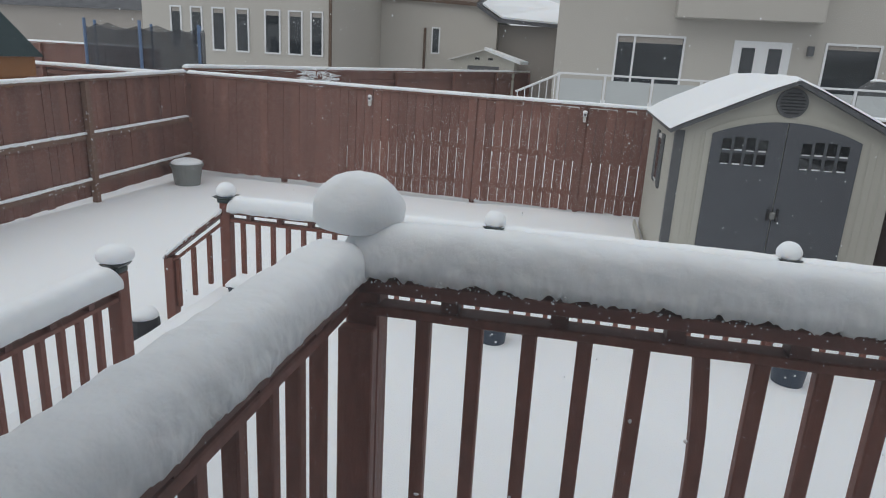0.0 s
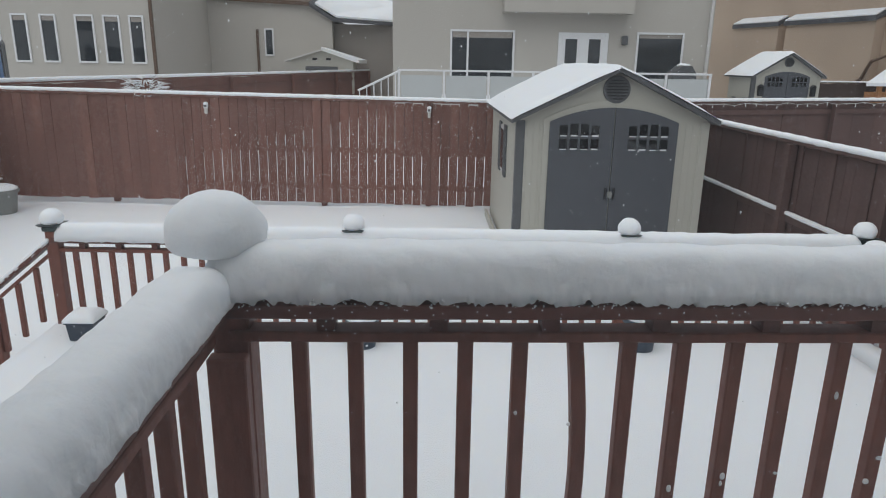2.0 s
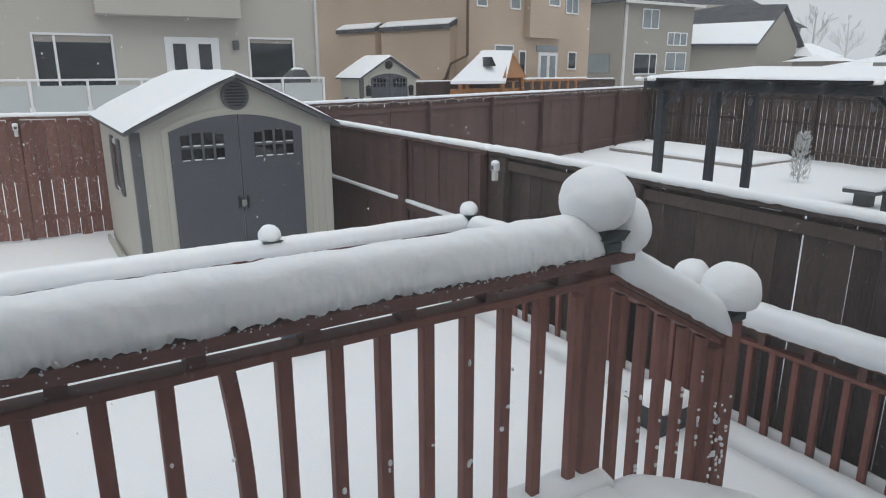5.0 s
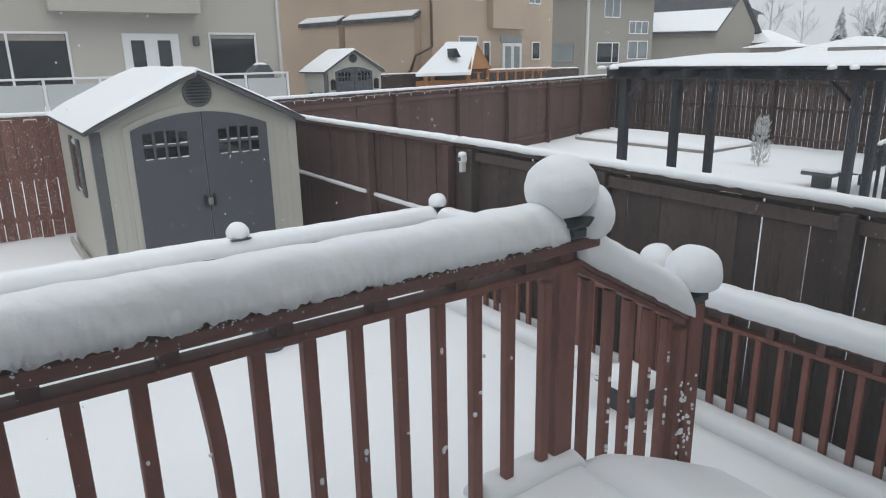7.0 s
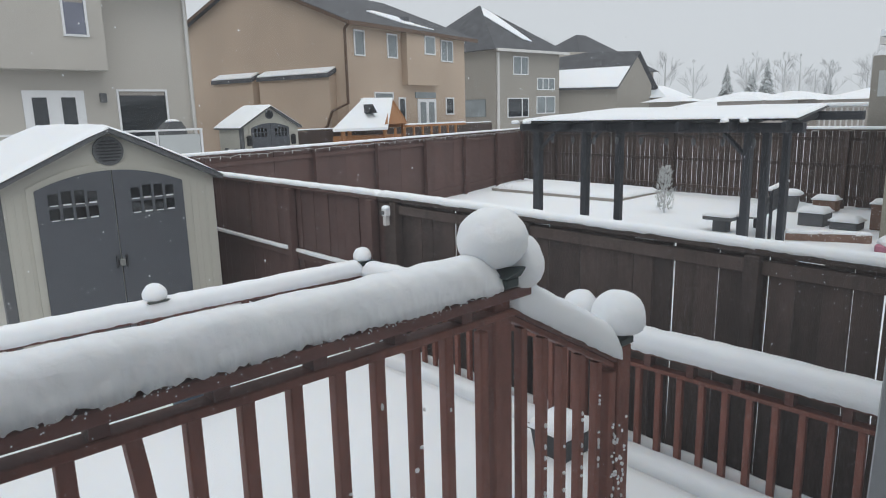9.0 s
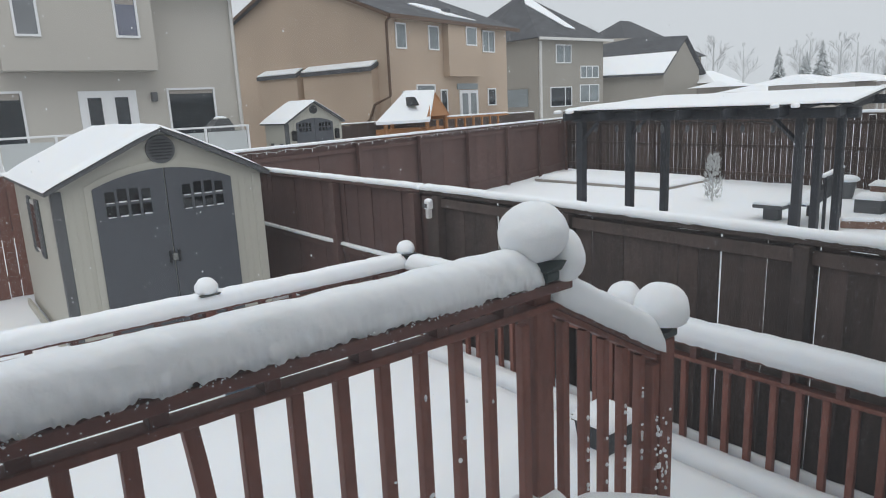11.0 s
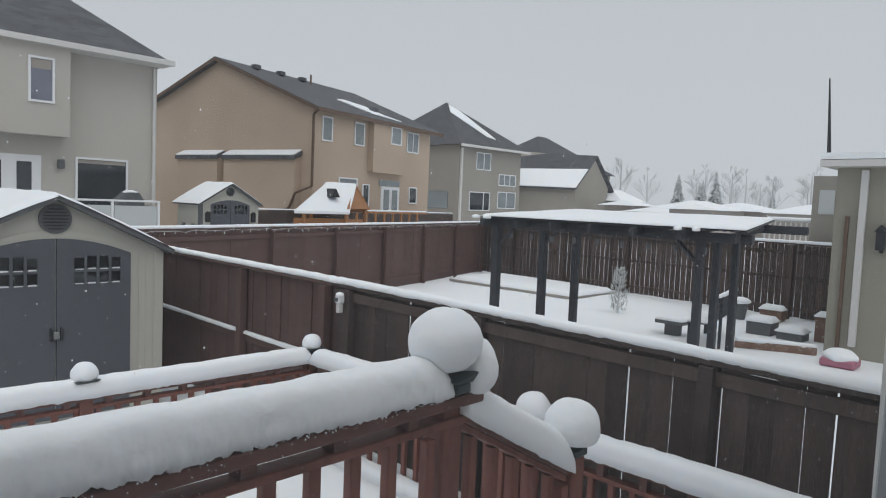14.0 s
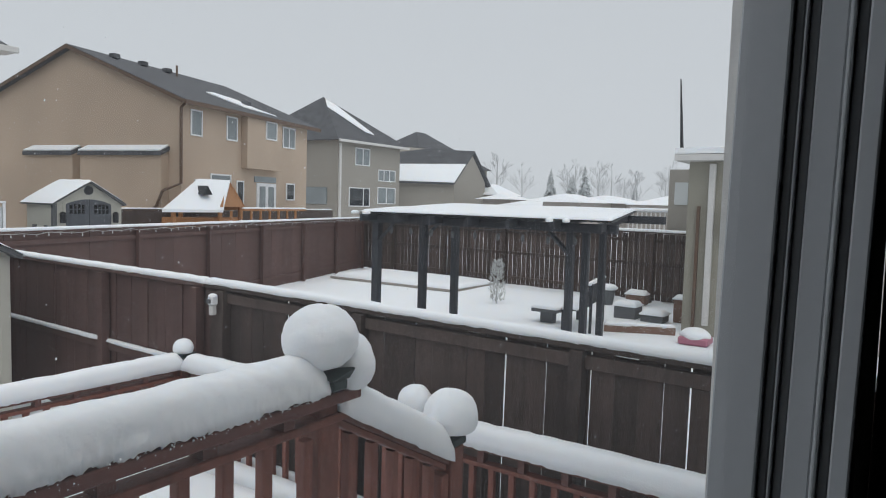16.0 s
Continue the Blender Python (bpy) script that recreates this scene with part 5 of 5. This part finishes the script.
nn, nl = net.node_tree.nodes, net.node_tree.links
ntr, nmx = nn.new("ShaderNodeBsdfTransparent"), nn.new("ShaderNodeMixShader")
nn["Principled BSDF"].inputs["Base Color"].default_value = (0.05, 0.055, 0.065, 1)
nmx.inputs[0].default_value = 0.68
nl.new(ntr.outputs[0], nmx.inputs[1])
nl.new(nn["Principled BSDF"].outputs[0], nmx.inputs[2])
nl.new(nmx.outputs[0], nn["Material Output"].inputs["Surface"])
part("safety_net", b, net, tr)
part("mat", tube([(-12.85, 18.0, 0.82), (-12.85, 18.0, 0.9)], 1.7, 32), BLACK, tr)
ph = thing("playhouse", (-10.5, 9, 0), "orange cedar playhouse with a dark green roof", "playhouse")
part("walls", box(-11.6, -9.5, 7.9, 9.8, 0, 1.9), CEDAR, ph)
part("trim", box(-9.49, -9.42, 7.85, 9.9, 1.75, 2.08), CEDAR, ph)
part("roof", prism([(7.5, 2.09), (10.05, 2.09), (8.8, 3.15)], "x", -11.8, -9.35), mat("green_shingle", (0.05, 0.085, 0.09), 0.8, 0.2, 4.0, 0.3), ph)
bh = thing("basketball_hoop", (-15.6, 15, 0), "dark basketball hoop stand with snow", "hoop")
part("pole", tube([(-16.6, 16, 0), (-16.6, 16, 3.4), (-16.0, 15.6, 3.9)], 0.06, 8), BLACK, bh)
part("backboard", box(-16.6, -15.3, 15.3, 15.36, 3.6, 4.5, 0.01), SHEDTRIM, bh)
fence("boundary_fence", (-30, 24.0), (-16.5, 24.0), 2.2, "brown board fence with snowy rails beyond the trampoline", PICKET, 0.3, 0.296, False, [2, 5, 8, 11], railz=(0.5, 1.25), railm=PICKET, stuff=True, snowrails=True)
hb = thing("house", (-34, 44, 0), "far grey house beyond the gardens", "house", group="houses behind")
part("wall", box(-46, -22, 46, 56, -0.1, 4.6), STUCCOFAR, hb)
part("roof", hip_roof(-46, -22, 46, 56, 4.6, 8.0), SHINGLE, hb)

# ---- cedar playhouse behind the tan house garden ----
pc = thing("playhouse", (15.4, 20, 0), "cedar playhouse with a steep snow-covered roof", "playhouse")
for x, y in ((13.9, 19.7), (15.7, 19.6), (17.3, 20.5), (15.2, 21.2)):
    part("post", box(x - 0.06, x + 0.06, y - 0.06, y + 0.06, 0, 2.15, 0.006), CEDAR, pc)
b = bmesh.new()
part("walls", prism([(15.5, 19.7), (17.2, 20.5), (16.2, 21.2), (14.3, 21.0)], "z", 0.0, 1.75), CEDAR, pc)
va, vb, vc = (15.7, 19.5, 2.16), (17.42, 20.4, 2.16), (16.76, 20.6, 3.10)
lo = [b.verts.new(p) for p in (va, vb, vc)]
hi = [b.verts.new((p[0] - 0.15, p[1] + 0.25, p[2])) for p in (va, vb, vc)]
b.faces.new(lo)
b.faces.new(hi[::-1])
for k in range(3):
    b.faces.new((lo[k], lo[(k + 1) % 3], hi[(k + 1) % 3], hi[k]))
part("gable", b, CEDAR, pc)
part("roof_snow", slab([(13.35, 19.5, 2.06), (15.72, 19.45, 2.06), (16.9, 20.6, 3.16), (15.5, 20.6, 3.16)], 0.1), SNOW, pc)
part("roof", slab([(16.9, 20.61, 3.12), (15.5, 20.61, 3.12), (15.8, 21.6, 2.1), (17.6, 20.5, 2.1)], 0.08), CEDAR, pc)
part("deck_rail", prism([(16.5, 19.3), (20.2, 19.9), (20.2, 19.98), (16.5, 19.38)], "z", 2.02, 2.12), CEDAR, pc)
for k in range(8):
    part("deck_baluster", box(15.9 + 0.52 * k, 15.97 + 0.52 * k, 19.24 + 0.085 * k, 19.31 + 0.085 * k, 0.8, 2.019), CEDAR, pc)
part("rail_snow", snow_ridge((16.5, 19.34, 2.12), (20.2, 19.94, 2.12), 0.1, 0.04, 3, 0.1), SNOW, pc, smooth=True)
part("dormer", prism([(15.1, 2.58), (15.5, 2.58), (15.3, 2.9)], "y", 19.75, 20.4), BLACK, pc)


# ---- distance: trees, roofs ----
def bare_tree(x, y, h, seed):
    t = thing("bare_tree", (x, y, 0), "leafless tree in the distance, haze put into its grey", "tree", group="far trees")
    r = random.Random(seed)
    trunk, twigs = bmesh.new(), bmesh.new()
    tube([(x, y, -0.2), (x + 0.1, y, h * 0.45), (x + r.uniform(-0.3, 0.3), y, h * 0.8)], 0.022 * h, 6, trunk, 0.006 * h)
    def grow(p, d, ln, lev):
        q = p + d * ln
        tube([p, q], 0.0035 * h * (4 - lev) / 3, 3, twigs, 0.002 * h)
        if lev < 3:
            for _ in range(4):
                e = (d + Vector((r.uniform(-0.8, 0.8), r.uniform(-0.8, 0.8), r.uniform(-0.1, 0.6)))).normalized()
                grow(p.lerp(q, r.uniform(0.4, 1.0)), e, ln * 0.62, lev + 1)
    for k in range(11):
        f = r.uniform(0.25, 0.8)
        a = r.uniform(0, 6.28)
        grow(Vector((x, y, h * f)), Vector((math.cos(a) * 0.8, math.sin(a) * 0.8, 0.9)).normalized(), h * 0.27 * (1.15 - f), 1)
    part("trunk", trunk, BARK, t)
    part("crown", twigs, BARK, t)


def spruce(x, y, h, seed):
    t = thing("spruce", (x, y, 0), "spruce in the distance, paled by haze in its colour", "tree", group="far trees")
    r = random.Random(seed)
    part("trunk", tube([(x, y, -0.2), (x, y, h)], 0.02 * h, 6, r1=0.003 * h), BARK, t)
    b = bmesh.new()
    for k in range(46):
        f = k / 46
        z = h * (0.08 + 0.9 * f)
        rad = h * 0.24 * (1 - f) ** 0.85 + 0.1
        for j in range(9):
            a = r.uniform(0, 6.28)
            rr = rad * r.uniform(0.55, 1.05)
            p = Vector((x, y, z + 0.03 * h))
            q = Vector((x + rr * math.cos(a), y + rr * math.sin(a), z - rr * 0.25))
            s = Vector((-math.sin(a), math.cos(a), 0)) * rr * 0.22
            vs = [b.verts.new(c) for c in (p, p.lerp(q, 0.6) + s, q, p.lerp(q, 0.6) - s, p.lerp(q, 0.6) - Vector((0, 0, rr * 0.25)))]
            for fc in ((0, 1, 4), (1, 2, 4), (2, 3, 4), (3, 0, 4), (0, 3, 2, 1)):
                b.faces.new([vs[i] for i in fc])
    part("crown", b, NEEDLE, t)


for x, y, h, s in ((85.4, 39.8, 7.7, 1), (90.6, 38.8, 7.2, 2), (87.8, 35.8, 8.2, 3), (86.4, 37.3, 6.6, 5), (96, 31.4, 6.0, 4)):
    spruce(x, y, h, s)
for x, y, h, s in ((77.6, 43.9, 10.5, 11), (98.1, 37.8, 10.5, 12), (95.2, 31.2, 9.0, 13), (91.8, 25.5, 10.0, 14), (47.6, 38.5, 9.6, 15), (104, 34, 9.0, 16), (99, 28, 8.5, 17), (-40, 60, 10, 18), (-30, 62, 9, 19)):
    bare_tree(x, y, h, s)


def far_roof(x, y, w, d, eave, top, label):
    t = thing("far_house", (x, y, 0), label, "house", group="far houses")
    part("wall", box(x - w / 2, x + w / 2, y - d / 2, y + d / 2, -0.1, eave), STUCCOFAR, t)
    part("roof_snow", hip_roof(x - w / 2, x + w / 2, y - d / 2, y + d / 2, eave + 0.01, top, ridge=w * 0.2), SNOW, t)


for x, y, w, d, e, tp in ((50.8, 28.8, 3.2, 2.6, 3.3, 4.25), (45.5, 24.6, 2.6, 2.4, 2.9, 3.35), (38.0, 15.9, 2.6, 2.4, 2.75, 3.15), (58.2, 15.7, 5, 5, 2.8, 3.6), (44, 21, 4, 3, 2.5, 2.95), (70, 30, 9, 6, 3, 3.9), (82, 30, 10, 8, 3.0, 4.0), (75, 20, 8, 6, 2.6, 3.6)):
    far_roof(x, y, w, d, e, tp, "low far building under snow")
nd = thing("neighbour_deck", (25.4, 6.0, 0), "far grey deck with a slatted railing under snow", "deck")
part("platform", box(24.0, 29.0, 5.5, 7.5, -0.05, 1.5), STUCCOFAR, nd)
part("top_rail", box(24.0, 24.08, 5.5, 7.5, 2.38, 2.44), WHITEGREY, nd)
for k in range(13):
    y = 5.55 + k * 0.16
    part("baluster", box(24.02, 24.06, y, y + 0.04, 1.5, 2.38), WHITEGREY, nd)
part("rail_snow", snow_ridge((24.04, 5.5, 2.44), (24.04, 7.5, 2.44), 0.2, 0.1, 2, 0.1), SNOW, nd, smooth=True)


# ---- string lights along the neighbour's fence ----
sl = thing("string_lights", (12, 13.6, 1.8), "string of small pale bulbs hung along the fence top", "string lights")
wire, bulbs = [], bmesh.new()
A0, A1 = Vector((4.6, 11.0, 0)), Vector((19.3, 15.95, 0))
for k in range(65):
    p = A0.lerp(A1, k / 64)
    z = 1.835 - 0.022 * (k % 2) - 0.012 * math.sin(k * 1.7)
    wire.append((p.x + 0.03, p.y - 0.09, z))
    tube([(p.x + 0.03, p.y - 0.09, z), (p.x + 0.03, p.y - 0.09, z - 0.045 - 0.02 * math.sin(k * 2.3))], 0.004, 5, bulbs, 0.009)
part("wire", tube(wire, 0.004, 4), WHITEGREY, sl)
tagged(part("bulbs", bulbs, WHITE, sl), kind="stuff")


# ---- snowy shrub beyond the back fence ----
ss = thing("snowy_shrub", (-5.1, 12.6, 0), "feathery evergreen shrub bent under snow", "shrub")
b, b2 = bmesh.new(), bmesh.new()
rnd = random.Random(9)
for i in range(320):
    a = rnd.random() * 6.283
    r = 0.33 * math.sqrt(rnd.random())
    c = Vector((-5.1 + r * math.cos(a) * 1.1, 12.6 + r * math.sin(a) * 0.7, 1.4 + 0.8 * rnd.random() * (1 - 0.8 * r)))
    d = Vector((math.cos(a), math.sin(a), rnd.uniform(-0.3, 0.6))).normalized() * rnd.uniform(0.08, 0.2)
    tube([c, c + d], 0.016, 3, b if rnd.random() < 0.65 else b2, 0.004)
part("snowy_twigs", b, SNOW, ss)
part("needles", b2, NEEDLE, ss)
part("stem", tube([(-5.1, 12.6, -0.05), (-5.1, 12.6, 1.7)], 0.05, 6, r1=0.02), BARK, ss)


# ---- far line of bare trees ----
rnd = random.Random(21)
for k in range(16):
    a = radians(rnd.uniform(50, 84))
    dd = rnd.uniform(115, 150)
    bare_tree(dd * math.sin(a), dd * math.cos(a), rnd.uniform(7, 12), 40 + k)


# ---- falling flakes ----
rnd = random.Random(5)
verts, faces = [], []
for k in range(5200):
    x, y, z = rnd.uniform(-6, 9), rnd.uniform(1.6, 10.5), rnd.uniform(0.6, 4.2)
    r = 0.0014 + 0.0034 * rnd.random() ** 2
    n0 = len(verts)
    verts += [(x + r, y, z), (x - r, y, z), (x, y + r, z), (x, y - r, z), (x, y, z + r * 1.6), (x, y, z - r * 1.6)]
    for a, c in ((0, 2), (2, 1), (1, 3), (3, 0)):
        faces += [(n0 + a, n0 + c, n0 + 4), (n0 + c, n0 + a, n0 + 5)]
fm = bpy.data.meshes.new("snowflakes")
fm.from_pydata(verts, [], faces)
fm.materials.append(SNOW)
tagged(new("snowflakes", fm), "falling white snowflakes in the air", "snow", kind="stuff")
